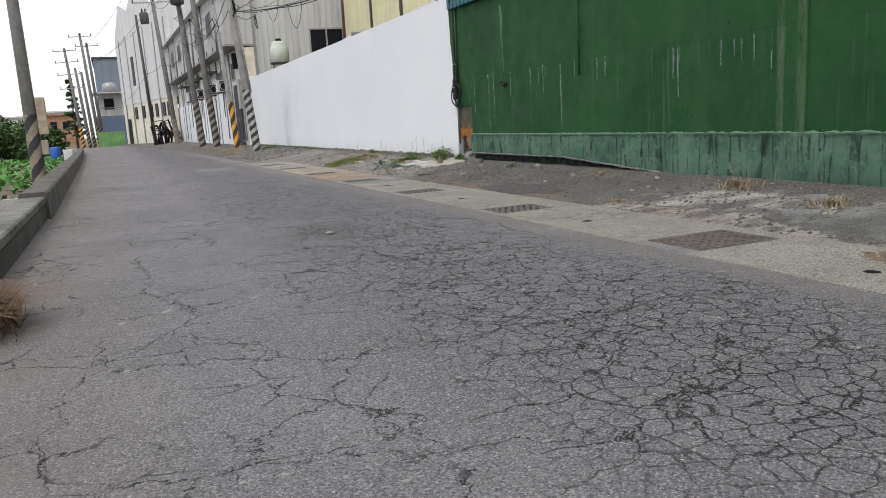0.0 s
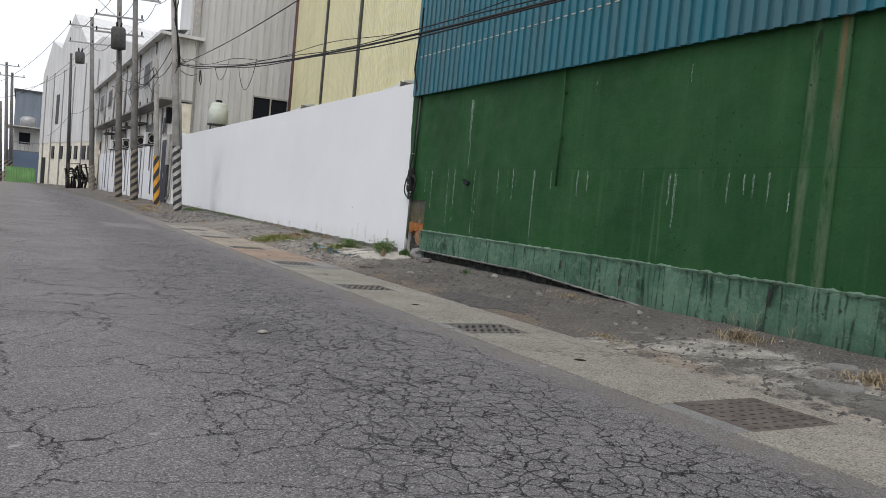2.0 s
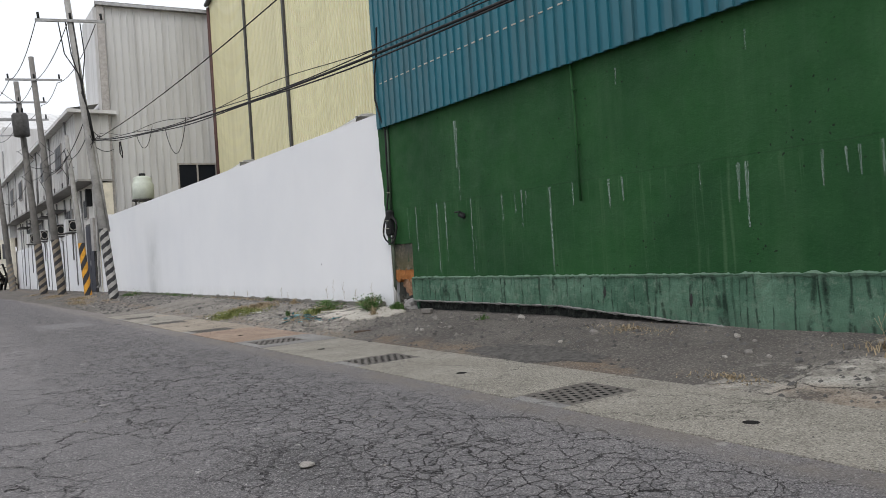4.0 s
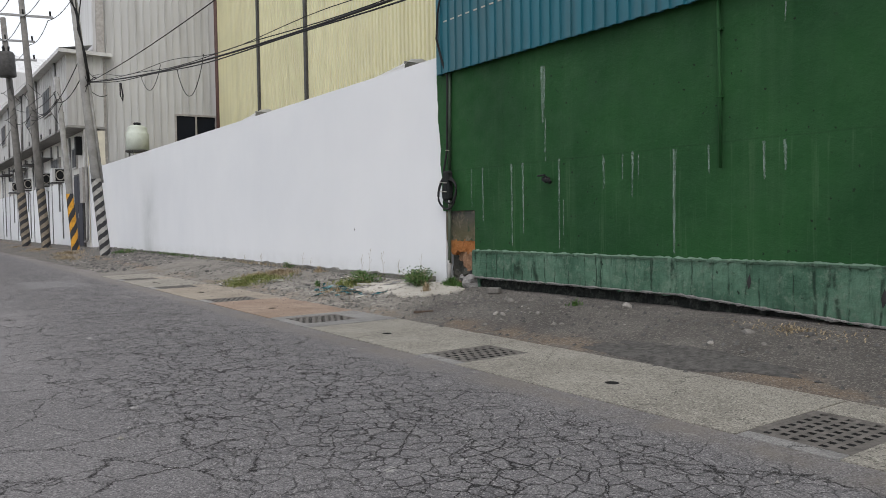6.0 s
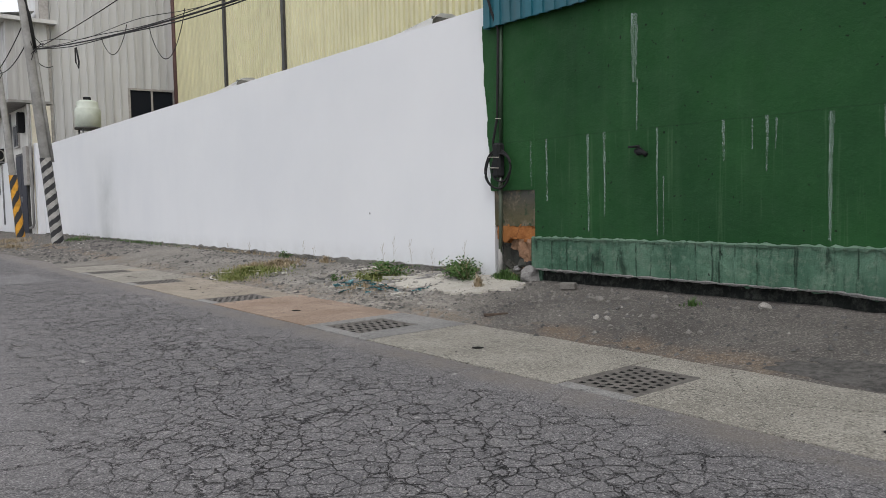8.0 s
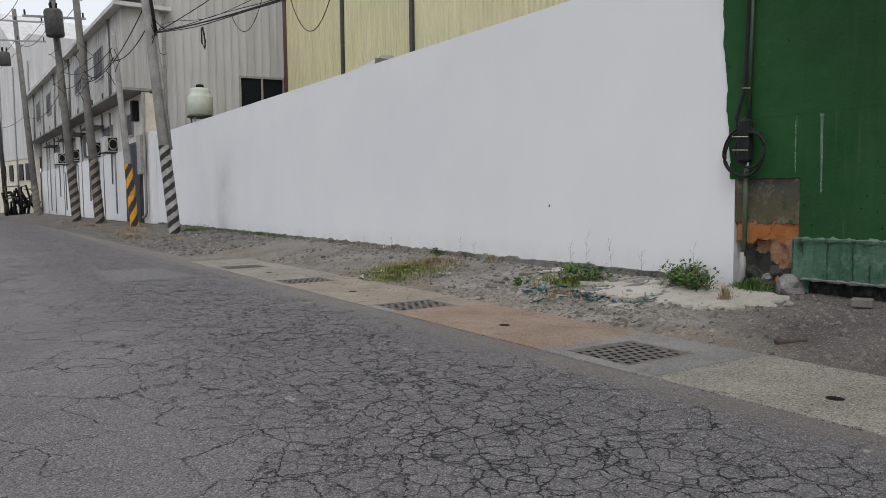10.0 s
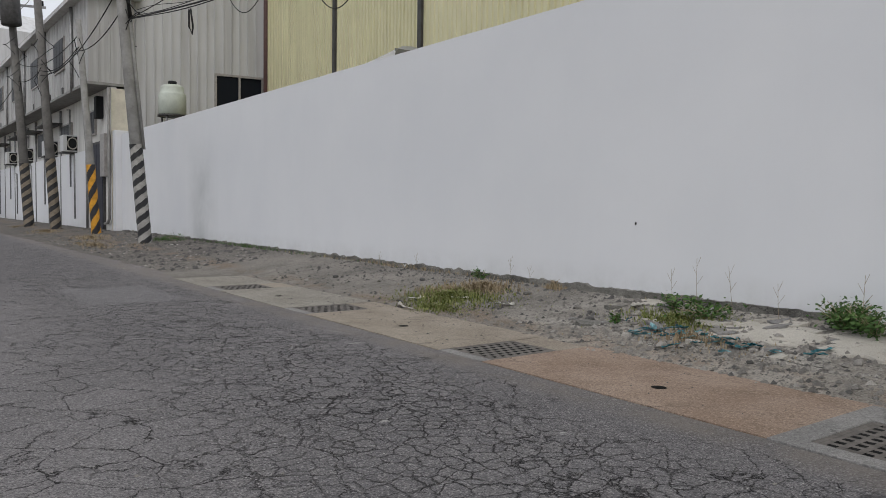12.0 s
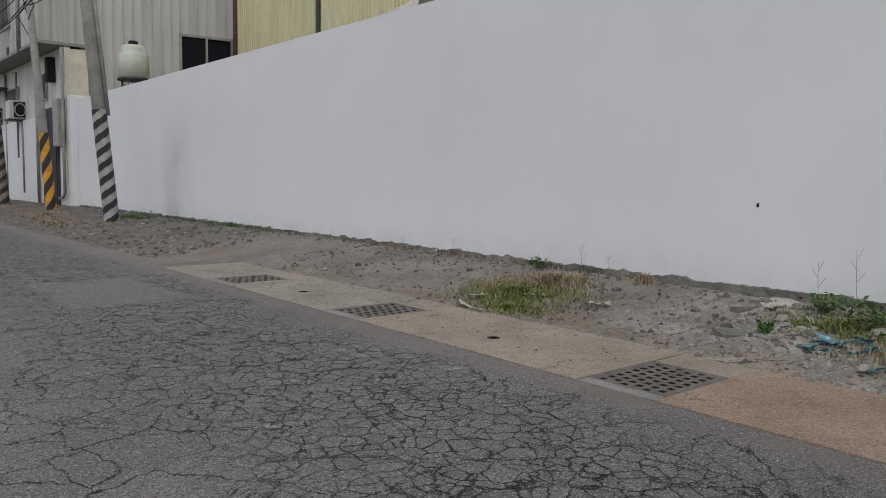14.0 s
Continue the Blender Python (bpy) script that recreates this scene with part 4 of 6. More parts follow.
def stripe_sleeve(parent, r0, r1, z0, z1, light, dark, turns, n=36, rows=120):
    """A painted sleeve with slanting stripes, dark and light faces in one helix."""
    bm = bmesh.new()
    rings = []
    for j in range(rows + 1):
        z = z0 + (z1 - z0) * j / rows
        r = r0 + (r1 - r0) * j / rows
        rings.append([bm.verts.new((r * math.cos(math.tau * k / n), r * math.sin(math.tau * k / n), z)) for k in range(n)])
    for j in range(rows):
        for k in range(n):
            f = bm.faces.new((rings[j][k], rings[j][(k + 1) % n], rings[j + 1][(k + 1) % n], rings[j + 1][k]))
            u = turns * (j + 0.5) / rows - 2.0 * (k + 0.5) / n
            f.material_index = int(u % 1.0 > 0.5)
            f.smooth = True
    return part("stripe_sleeve", bm, [light, dark], parent, "slanting warning stripes")


def utility_pole(x, y, z, h, r, lean_x, lean_y, light, dark, stripe, turns, material, label):
    p = thing("utility_pole", x, y, z, label, "utility pole", "utility poles along the street", rx=lean_y, ry=lean_x)
    bm = bmesh.new()
    add_lathe(bm, [(r, -0.4), (r * 0.86, h * 0.4), (r * 0.62, h)], 18)
    part("shaft", bm, material, p)
    stripe_sleeve(p, r + 0.012, r * (1 - 0.14 * stripe / (h * 0.4)) + 0.012, 0.02, stripe, light, dark, turns)
    return p


def crossarm(p, z, w, rz=0, pins=3):
    arm = box("crossarm", -w / 2, -0.16, z - 0.05, w / 2, -0.07, z + 0.05, STEEL, p, 0.0, m=Matrix.Rotation(radians(rz), 4, "Z"))
    for k in range(pins):
        bm = bmesh.new()
        xx = -w / 2 + 0.12 + k * (w - 0.24) / max(1, pins - 1)
        add_tube(bm, [Matrix.Rotation(radians(rz), 3, "Z") @ Vector((xx, -0.115, z + 0.05 + q)) for q in (0, 0.1, 0.12, 0.24)], 0.045, 8)
        part("insulator", bm, BLACKPL, arm)


def transformer(p, z, dx, dy, r=0.3, h=0.9):
    bm = bmesh.new()
    add_lathe(bm, [(r * 0.9, z), (r, z + 0.05), (r, z + h * 0.9), (r * 0.8, z + h)], 18, dx, dy)
    can = part("transformer", bm, DARKMETAL, p, "grey can transformer")
    for k in range(3):
        bm = bmesh.new()
        a = k * 2.1
        add_tube(bm, [(dx + 0.14 * math.cos(a), dy + 0.14 * math.sin(a), z + h), (dx + 0.18 * math.cos(a), dy + 0.18 * math.sin(a), z + h + 0.3)], 0.05, 8)
        part("bushing", bm, BLACKPL, can)


p1 = utility_pole(5.66, 35.2, 0.15, 12.0, 0.17, -5.0, 0, WHITESTRIPE, BLACKPAINT, 2.75, 8, POLE, "leaning concrete utility pole with black and white stripes")
tube("stay_pipe", [(0.17, -0.09, 2.6), (0.15, -0.08, 6.4)], 0.05, POLE, p1, label="riser pipe strapped to the pole")
crossarm(p1, 10.6, 2.4)
p2 = utility_pole(5.85, 42.2, 0.18, 7.4, 0.15, -4.0, 0, YELLOWPAINT, BLACKPAINT, 2.45, 3.5, POLE, "short concrete pole with black and yellow stripes")
p3 = utility_pole(5.5, 48.0, 0.18, 12.4, 0.20, -3.5, 0, BROWNSTRIPE, BLACKPAINT, 2.9, 7, DARKPOLE, "concrete utility pole with faded stripes")
crossarm(p3, 11.2, 2.6)
p4 = utility_pole(5.2, 53.0, 0.18, 12.2, 0.215, -3.5, 0, BROWNSTRIPE, BLACKPAINT, 2.9, 7, DARKPOLE, "concrete utility pole carrying a transformer")
crossarm(p4, 11.0, 2.8)
crossarm(p4, 10.0, 2.8)
transformer(p4, 9.0, -0.1, -0.5, 0.42, 1.3)
p5 = utility_pole(4.95, 70.0, 0.1, 14.0, 0.22, -3.5, 0, BROWNSTRIPE, DARKPOLE, 2.2, 6, DARKPOLE, "slender utility pole with crossarms and a small transformer")
crossarm(p5, 13.2, 3.4)
crossarm(p5, 11.9, 3.4)
transformer(p5, 10.2, -0.9, -0.3, 0.35, 0.9)
p6 = thing("steel_pole", 3.55, 78.0, 0.1, "thin dark steel pole beside the pile of pipes", "pole", ry=-2)
tube("shaft", [(0, 0, 0), (0, 0, 12.0)], 0.17, DARKMETAL, p6, r1=0.1)

# ---- fittings on the green wall ----
def drip_material():
    m = Mat("lime_run", 0.8)
    m.colour(m.mix(m.ramp(m.noise(30, 4), 0.3, 0.7), (0.28, 0.40, 0.33), (0.45, 0.55, 0.50)))
    tr = m.t.nodes.new("ShaderNodeBsdfTransparent")
    mx = m.t.nodes.new("ShaderNodeMixShader")
    m.link(m.ramp(m.noise(1.0, 5, 0.7, m.scaled(1, 45, 2.2)), 0.36, 0.64, 0.05, 0.48), mx.inputs[0])
    m.link(tr.outputs[0], mx.inputs[1])
    m.link(m.b.outputs[0], mx.inputs[2])
    m.link(mx.outputs[0], m.t.nodes["Material Output"].inputs["Surface"])
    return m.m


DRIP = drip_material()
# where lime has run down: place along the wall, top, foot
RUNS = [(15.59, 2.02, 1.45, 0.5), (15.32, 2.02, 1.25, 1.0), (14.66, 2.03, 0.88, 1.0), (14.42, 2.03, 1.05, 0.9), (14.0, 3.30, 2.55, 2.4), (13.96, 2.6, 2.03, 0.6), (13.70, 2.03, 0.86, 0.6), (13.62, 1.5, 0.86, 0.4),
        (12.92, 2.03, 1.62, 0.9), (12.62, 2.02, 1.72, 0.5), (12.47, 2.03, 1.50, 0.9), (12.38, 2.0, 1.7, 0.5), (11.87, 2.01, 0.85, 1.2), (11.42, 2.02, 1.72, 0.7), (10.78, 2.0, 1.62, 0.9), (10.56, 2.0, 1.70, 0.9),
        (9.44, 2.01, 1.72, 0.4), (8.96, 1.96, 1.55, 1.1), (8.86, 1.96, 1.28, 1.1), (8.05, 1.97, 1.62, 0.8), (7.82, 1.96, 1.72, 0.7), (7.70, 1.96, 1.69, 0.7), (7.50, 1.98, 1.65, 0.7), (7.23, 1.77, 1.55, 0.7),
        (10.56, 3.33, 3.13, 0.5), (8.78, 3.32, 3.1, 0.5)]
rnd = random.Random(11)
for k, (y, zt, zb, wf) in enumerate(RUNS):
    bm = bmesh.new()
    n = 18
    cols = []
    for j in range(n + 1):
        f = j / n
        z = zt + (zb - zt) * f
        w = 0.021 * wf * (1 - 0.55 * f) * (0.75 + 0.5 * rnd.random())
        yy = y + math.sin(f * 3 + k) * 0.004
        cols.append((bm.verts.new((WX - 0.0165, yy + w, z)), bm.verts.new((WX - 0.0165, yy - w, z))))
    for a, b in zip(cols, cols[1:]):
        bm.faces.new((a[0], a[1], b[1], b[0]))
    part("lime_run", bm, DRIP, green, "pale lime run")
for y, z0, z1 in ((7.28, 0.50, 0.74), (9.6, 0.42, 0.60), (10.9, 0.5, 0.66)):
    bm = bmesh.new()
    vs = [bm.verts.new(p) for p in ((WX - 0.083, y, z1), (WX - 0.083, y + 0.03, (z0 + z1) / 2), (WX - 0.083, y + 0.015, z0), (WX - 0.083, y - 0.012, z0 + 0.05), (WX - 0.083, y - 0.018, z1 - 0.05))]
    bm.faces.new(vs)
    part("gouge", bm, BLACK, green)

conduit = thing("conduit", 0, 0, 0, "thin green-painted conduit running down the wall", "conduit")
tube("pipe", [(WX - 0.035, 11.30, 3.6), (WX - 0.03, 11.28, 2.6), (WX - 0.035, 11.27, 1.76)], 0.017, GREEN, conduit)
for z in (3.2, 2.5):
    box("clip", WX - 0.05, 11.25, z, WX, 11.31, z + 0.025, GREEN, conduit)
valve = thing("wall_tap", WX, 13.91, 1.78, "small dark valve stub poking from the green wall", "tap")
tube("stub", [(0.02, 0, 0), (-0.11, 0, 0)], 0.03, BLACKPL, valve, 10)
tube("outlet", [(-0.09, 0, 0.0), (-0.10, -0.09, -0.02), (-0.10, -0.13, -0.05)], 0.026, BLACKPL, valve, 8)
tube("handle", [(-0.12, 0.09, 0.05), (-0.12, -0.05, 0.05)], 0.014, BLACKPL, valve, 6)
bm = bmesh.new()
add_lathe(bm, [(0.045, -0.012), (0.05, 0.0), (0.045, 0.012)], 12)
for v in bm.verts:
    v.co = Vector((v.co.z - 0.06, v.co.x, v.co.y))
part("flange", bm, BLACKPL, valve)

# ---- broken corner between the walls ----
SOOT = concrete_material("sooty_render", (0.05, 0.052, 0.045), (0.13, 0.12, 0.10), 0.15)
BRICK = concrete_material("orange_brick", (0.30, 0.115, 0.035), (0.47, 0.20, 0.06), 0.1)
BRICK2 = concrete_material("tan_brick", (0.26, 0.15, 0.09), (0.42, 0.27, 0.18), 0.2)
corner = thing("broken_corner", 0, 0, 0, "broken wall corner showing sooty render and orange brick", "broken brickwork", kind="structure")
SMOKED = Mat("smoked_render", 0.9)
tint = SMOKED.mix(SMOKED.ramp(SMOKED.axis(2), 1.05, 1.35), (0.085, 0.075, 0.04), (0.055, 0.055, 0.048))
tint = SMOKED.mix(SMOKED.ramp(SMOKED.noise(5, 7, 0.7), 0.5, 0.62), tint, (0.15, 0.125, 0.085))
tint = SMOKED.mix(SMOKED.ramp(SMOKED.noise(9, 7, 0.75), 0.54, 0.64), tint, (0.03, 0.05, 0.025))
SMOKED.colour(tint).bump(SMOKED.noise(20, 6, 0.7), 0.6, 0.012)
rough_face("smoked_patch", 15.553, 16.31, 0.93, 1.398, WX + 0.008, 0.012, SMOKED.m, corner, 30, 16, 0.15, fine=0.004, seed=12, jag=0.02)
# black sheet behind the bricks puts the cavity's shade in as colour
box("cavity", WX + 0.14, 15.5, 0.1, WX + 0.2, 16.295, 1.0, BLACK, corner)
rough_face("brick", 15.555, 16.27, 0.74, 0.955, WX + 0.020, 0.03, BRICK, corner, 40, 12, 0.12, fine=0.014, seed=41.0, jag=0.05, label="bare orange brick course")
rough_face("brick", 15.555, 15.86, 0.52, 0.76, WX + 0.030, 0.05, BRICK2, corner, 22, 14, 0.12, fine=0.030, seed=52.0, jag=0.05, label="broken tan brick")
rough_face("brick", 15.555, 15.80, 0.26, 0.53, WX + 0.020, 0.06, BRICK2, corner, 20, 14, 0.12, fine=0.034, seed=57.0, jag=0.03, label="broken tan brick")
rough_face("brick", 15.84, 16.08, 0.62, 0.76, WX + 0.075, 0.05, BRICK2, corner, 16, 10, 0.08, fine=0.030, seed=61.0, jag=0.05, label="broken tan brick")
rnd = random.Random(5)


def rock_mesh(name, r, seed, squash=0.6, sub=2):
    bm = bmesh.new()
    bmesh.ops.create_icosphere(bm, subdivisions=sub, radius=r)
    for v in bm.verts:
        d = v.co.normalized()
        q = 1 + 0.35 * noise.noise(d * 1.9 + Vector((seed, 0, 0))) + 0.12 * noise.noise(d * 5 + Vector((0, seed, 0)))
        v.co = Vector((v.co.x * q, v.co.y * q * 0.85, v.co.z * q * squash))
    return bm


for k in range(9):
    s = 0.04 + rnd.random() * 0.05
    bm = bmesh.new()
    add_box(bm, -s, -s * 1.3, -s * 0.7, s, s * 1.3, s * 0.7, s * 0.22)
    for v in bm.verts:
        v.co += v.co.normalized() * s * 0.45 * noise.noise(v.co * 9 + Vector((k, 0, 0)))
    ob = part("rubble", bm, rnd.choice([BRICK2, SOOT, SOOT, BLACK]), corner)
    ob.matrix_world = pose(WX + 0.08 + rnd.random() * 0.06, 15.7 + rnd.random() * 0.42, 0.22 + rnd.random() * 0.22, rnd.random() * 40, rnd.random() * 40, rnd.random() * 90)
rough_face("mortar_face", 15.6, 16.2, 0.28, 0.80, WX + 0.11, 0.05, SOOT, corner, 16, 12, 0.08, seed=33)
box("quoin", WX - 0.02, 15.44, 0.10, WX + 0.18, 15.62, 0.80, PLINTH, corner, 0.02)
foot = part("footing_stone", rock_mesh("s", 0.17, 8.1, 0.6), CEMENT, corner)
foot.matrix_world = pose(WX - 0.02, 15.62, 0.27, 0, 0, 20)

for k in range(8):
    r = 0.035 + rnd.random() * 0.04
    ob = part("rubble", rock_mesh("rubble", r, 60.0 + k * 3, 0.7), rnd.choice([BRICK2, SOOT, CEMENT]), corner)
    ob.matrix_world = pose(WX + 0.04 + rnd.random() * 0.08, 15.66 + rnd.random() * 0.5, 0.27 + rnd.random() * 0.10, rnd.random() * 40, rnd.random() * 40, rnd.random() * 90)
rough_face("mortar_face", 15.6, 16.25, 0.26, 0.78, WX + 0.11, 0.05, SOOT, corner, 16, 12, 0.08, fine=0.02, seed=33)
foot = part("footing_stone", rock_mesh("footing_stone", 0.17, 8.1, 0.75), CEMENT, corner, "grey stone at the foot of the corner")
foot.matrix_world = pose(WX - 0.03, 15.60, 0.30, 0, 0, 20)

meter = thing("cable_box", WX, 16.12, 0, "black taped cable box with a coil of cable on a conduit", "cable box")
bm = bmesh.new()
add_box(bm, -0.15, -0.068, 1.57, -0.02, 0.068, 2.03, 0.03)
part("box", bm, BLACKPL, meter)
for k, (r, dz, dy, tilt) in enumerate(((0.245, 1.685, 0.02, 0), (0.232, 1.67, 0.0, 6), (0.175, 1.70, -0.07, -8))):
    pts = [(-0.085 - 0.012 * k + 0.01 * math.sin(3 * a), dy + r * math.cos(a), dz + r * 1.04 * math.sin(a)) for a in steps(0, math.tau, 36)]
    tube("cable_loop", pts, 0.014, CABLE, meter, 7)
tube("conduit", [(-0.05, 0.03, 0.33), (-0.05, 0.01, 1.0), (-0.05, 0.0, 1.62)], 0.027, plain("weathered_pvc", (0.06, 0.075, 0.05), 0.6), meter)
tube("elbow", [(-0.05, 0.03, 0.62), (-0.055, 0.03, 0.36), (-0.08, 0.06, 0.27), (-0.14, 0.14, 0.22)], 0.034, POLE, meter, label="grey bent foot of the conduit")
tube("riser", [(-0.05, -0.01, 1.95), (-0.05, -0.03, 2.8), (-0.05, -0.05, 3.62)], 0.024, plain("green_conduit", (0.025, 0.05, 0.028), 0.5), meter)
tube("cable", [(-0.07, 0.07, 1.75), (-0.07, 0.12, 2.05), (-0.07, 0.03, 2.35), (-0.075, 0.0, 3.0), (-0.08, -0.02, 3.5), (-0.13, 0.05, 3.75), (-0.15, 0.16, 4.1), (-0.15, 0.12, 4.5), (-0.2, -0.1, 4.9), (-0.4, -0.5, 5.2)], 0.017, CABLE, meter)
for z in (1.70, 1.84, 2.35):
    tube("tie", [(-0.175 if z < 2 else -0.085, s * 0.095 if z < 2 else s * 0.05, z + 0.006 * s) for s in (-1, -0.5, 0, 0.5, 1)], 0.006, PALE, meter, 5, label="white cable tie")
tube("hook", [(-0.06, 0.02, 1.45), (-0.09, -0.03, 1.5), (-0.10, -0.05, 1.57)], 0.012, STEEL, meter)

# ---- verge: pads, litter, stones, weeds ----
def patch(name, cx, cy, rx, ry, thick, material, label, category, seed, n=64, kind="structure"):
    bm = bmesh.new()
    ring, low = [], []
    for k in range(n):
        a = math.tau * k / n
        q = 1 + 0.30 * noise.noise(Vector((math.cos(a) * 1.5, math.sin(a) * 1.5, seed))) + 0.22 * noise.fractal(Vector((math.cos(a) * 4, math.sin(a) * 4, seed)), 0.5, 2.0, 4)
        x, y = cx + rx * q * math.cos(a), cy + ry * q * math.sin(a)
        ring.append(bm.verts.new((x, y, verge_z(x, y) + thick)))
        low.append(bm.verts.new((x * 1.0 + 0.02 * math.cos(a), y + 0.02 * math.sin(a), verge_z(x, y) - 0.05)))
    c = bm.verts.new((cx, cy, verge_z(cx, cy) + thick * 1.5))
    for k in range(n):
        j = (k + 1) % n
        bm.faces.new((ring[k], ring[j], c))
        bm.faces.new((low[k], low[j], ring[j], ring[k]))
    bmesh.ops.recalc_face_normals(bm, faces=bm.faces)
    return tagged(part(name, bm, material), label, category, kind=kind)


patch("cement_pad", 6.45, 16.15, 0.52, 0.62, 0.022, PALE, "pale broken cement pad at the foot of the wall corner", "cement pad", 3.0)
patch("cement_pad", 6.30, 17.25, 0.36, 0.50, 0.014, PALE, "thin cracked cement spill", "cement pad", 7.0)
patch("cement_pad", 5.6, 4.75, 0.5, 0.7, 0.014, OLD, "grey cement patch with a broken edge", "cement pad", 9.0)
patch("soil_patch", 5.35, 10.6, 0.30, 0.9, 0.006, plain("dark_grit", (0.085, 0.079, 0.074), 0.95, 0, 0.5, 14, 0.8, 60), "dark gritty patch on the verge", "soil patch", 21.0)
patch("soil_patch", 4.75, 3.6, 0.22, 0.6, 0.012, concrete_material("leaf_mould", (0.10, 0.072, 0.048), (0.20, 0.15, 0.10), 0.4), "brown leaf litter by the gutter", "leaf litter", 25.0)

def broken_flag(x, y, r, tilt, seed, material):
    """A thin angular piece of broken concrete."""
    rr = random.Random(seed)
    n = 5 + seed % 3
    bm = bmesh.new()
    ring = []
    for k in range(n):
        a = math.tau * (k + 0.6 * rr.random()) / n
        q = r * (0.65 + 0.5 * rr.random())
        ring.append((q * math.cos(a), q * math.sin(a) * 1.25))
    top = [bm.verts.new((u, v, 0.010 + 0.012 * rr.random())) for u, v in ring]
    low = [bm.verts.new((u * 1.04, v * 1.04, -0.03)) for u, v in ring]
    bm.faces.new(top)
    for k in range(n):
        bm.faces.new((low[k], low[(k + 1) % n], top[(k + 1) % n], top[k]))
    bmesh.ops.recalc_face_normals(bm, faces=bm.faces)
    ob = tagged(part("concrete_slab", bm, material), "thin broken slab of pale concrete on the rubble", "broken slab", "broken slabs by the wall corner")
    ob.matrix_world = pose(x, y, verge_z(x, y), rr.uniform(-tilt, tilt), rr.uniform(-tilt, tilt), rr.random() * 90)


rr = random.Random(88)
for k in range(46):
    u = rr.random()
    broken_flag(5.55 + 1.25 * rr.random() ** 0.8, 16.55 + 2.6 * u, 0.05 + 0.13 * rr.random() ** 2, 9, k, (PALE, CEMENT, OLD, CEMENT)[k % 4])
for k in range(9):
    broken_flag(5.35 + 1.1 * rr.random(), 3.4 + 3.0 * rr.random(), 0.08 + 0.16 * rr.random(), 3, 60 + k, CEMENT if k % 3 else OLD)
toe = rough_face("wall_toe", 16.6, 43.2, 0.10, 0.315, WX - 0.05, 0.05, OLD, white, 600, 5, 0.10, fine=0.035, seed=71.0, jag=0.03, label="crumbling dark mortar along the wall foot")

STONE = [concrete_material("stone_grey", (0.14, 0.13, 0.12), (0.24, 0.225, 0.205), 0.2), concrete_material("stone_pale", (0.24, 0.225, 0.205), (0.36, 0.34, 0.31), 0.2), concrete_material("stone_dark", (0.07, 0.068, 0.065), (0.13, 0.125, 0.12), 0.2)]
rnd = random.Random(31)


def gravel(name, n, fx_, fy_, rmin, rmax, material, label, seed, base=verge_z):
    """Loose stones too many to count, sunk a little into the ground."""
    r = random.Random(seed)
    verts, faces = [], []
    for _ in range(n):
        x, y = fx_(r), fy_(r)
        s = rmin + (rmax - rmin) * r.random() ** 3
        z = base(x, y)
        a0 = r.random() * 6.3
        b = len(verts)
        for k in range(5):
            a = a0 + math.tau * k / 5
            q = s * (0.7 + 0.6 * r.random())
            verts.append((x + q * math.cos(a), y + q * math.sin(a) * 0.8, z - 0.2 * s + s * 0.35 * r.random()))
        verts.append((x + s * 0.3 * (r.random() - 0.5), y + s * 0.3 * (r.random() - 0.5), z + s * (0.45 + 0.4 * r.random())))
        faces += [(b + k, b + (k + 1) % 5, b + 5) for k in range(5)]
    me = bpy.data.meshes.new(name)
    me.from_pydata(verts, [], faces)
    me.materials.append(material)
    return tagged(new(name, me), label, "gravel", kind="stuff")


gravel("gravel", 3600, lambda r: 5.0 + 1.95 * r.random() ** 0.8, lambda r: 2 + 24 * r.random(), 0.006, 0.040, STONE[2], "dark grit and crumbs scattered over the verge", 1)
gravel("gravel", 2400, lambda r: 5.0 + 1.95 * r.random(), lambda r: r.gauss(17.0, 1.5), 0.008, 0.045, STONE[0], "grey rubble crumbs near the broken corner", 2)
gravel("gravel", 380, lambda r: min(6.9, max(4.9, r.gauss(5.6, 0.4))), lambda r: r.gauss(17.3, 1.0), 0.008, 0.05, STONE[1], "pale rubble chips near the broken corner", 3)
gravel("gravel", 1600, lambda r: 5.0 + 1.95 * r.random(), lambda r: 19 + 20 * r.random(), 0.006, 0.04, STONE[0], "loose gravel along the white wall", 4)
gravel("gravel", 500, lambda r: 6.6 + 0.4 * r.random(), lambda r: 16.5 + 26 * r.random(), 0.01, 0.05, STONE[2], "dark crumbs along the wall foot", 5)
gravel("gravel", 260, lambda r: 3.9 + 1.1 * r.random(), lambda r: 19 + 4 * r.random(), 0.004, 0.016, STONE[2], "grit on the gutter slabs", 6, lambda x, y: 0.012)
gravel("gravel", 420, lambda r: 4.0 + 1.0 * r.random(), lambda r: 0 + 18 * r.random(), 0.003, 0.012, STONE[2], "fine grit on the gutter slabs", 7, lambda x, y: 0.012)
gravel("gravel", 130, lambda r: -1.0 + 4.7 * r.random(), lambda r: 1 + 28 * r.random(), 0.006, 0.022, STONE[1], "pale chips lying on the asphalt", 8, lambda x, y: 0.004)
gravel("gravel", 260, lambda r: -1.36 + 0.6 * r.random() ** 2, lambda r: 5 + 30 * r.random(), 0.008, 0.035, STONE[1], "chips and husks along the parapet", 9, lambda x, y: 0.004)

gravel("gravel", 1500, lambda r: 4.0 + 2.7 * r.random(), lambda r: 28 + 26 * r.random() ** 1.3, 0.015, 0.07, STONE[2], "dark stones and crumbs round the pole feet", 12, lambda x, y: far_verge(x, y))
gravel("gravel", 700, lambda r: 4.0 + 2.7 * r.random(), lambda r: 28 + 26 * r.random() ** 1.3, 0.012, 0.05, STONE[1], "pale stones round the pole feet", 13, lambda x, y: far_verge(x, y))

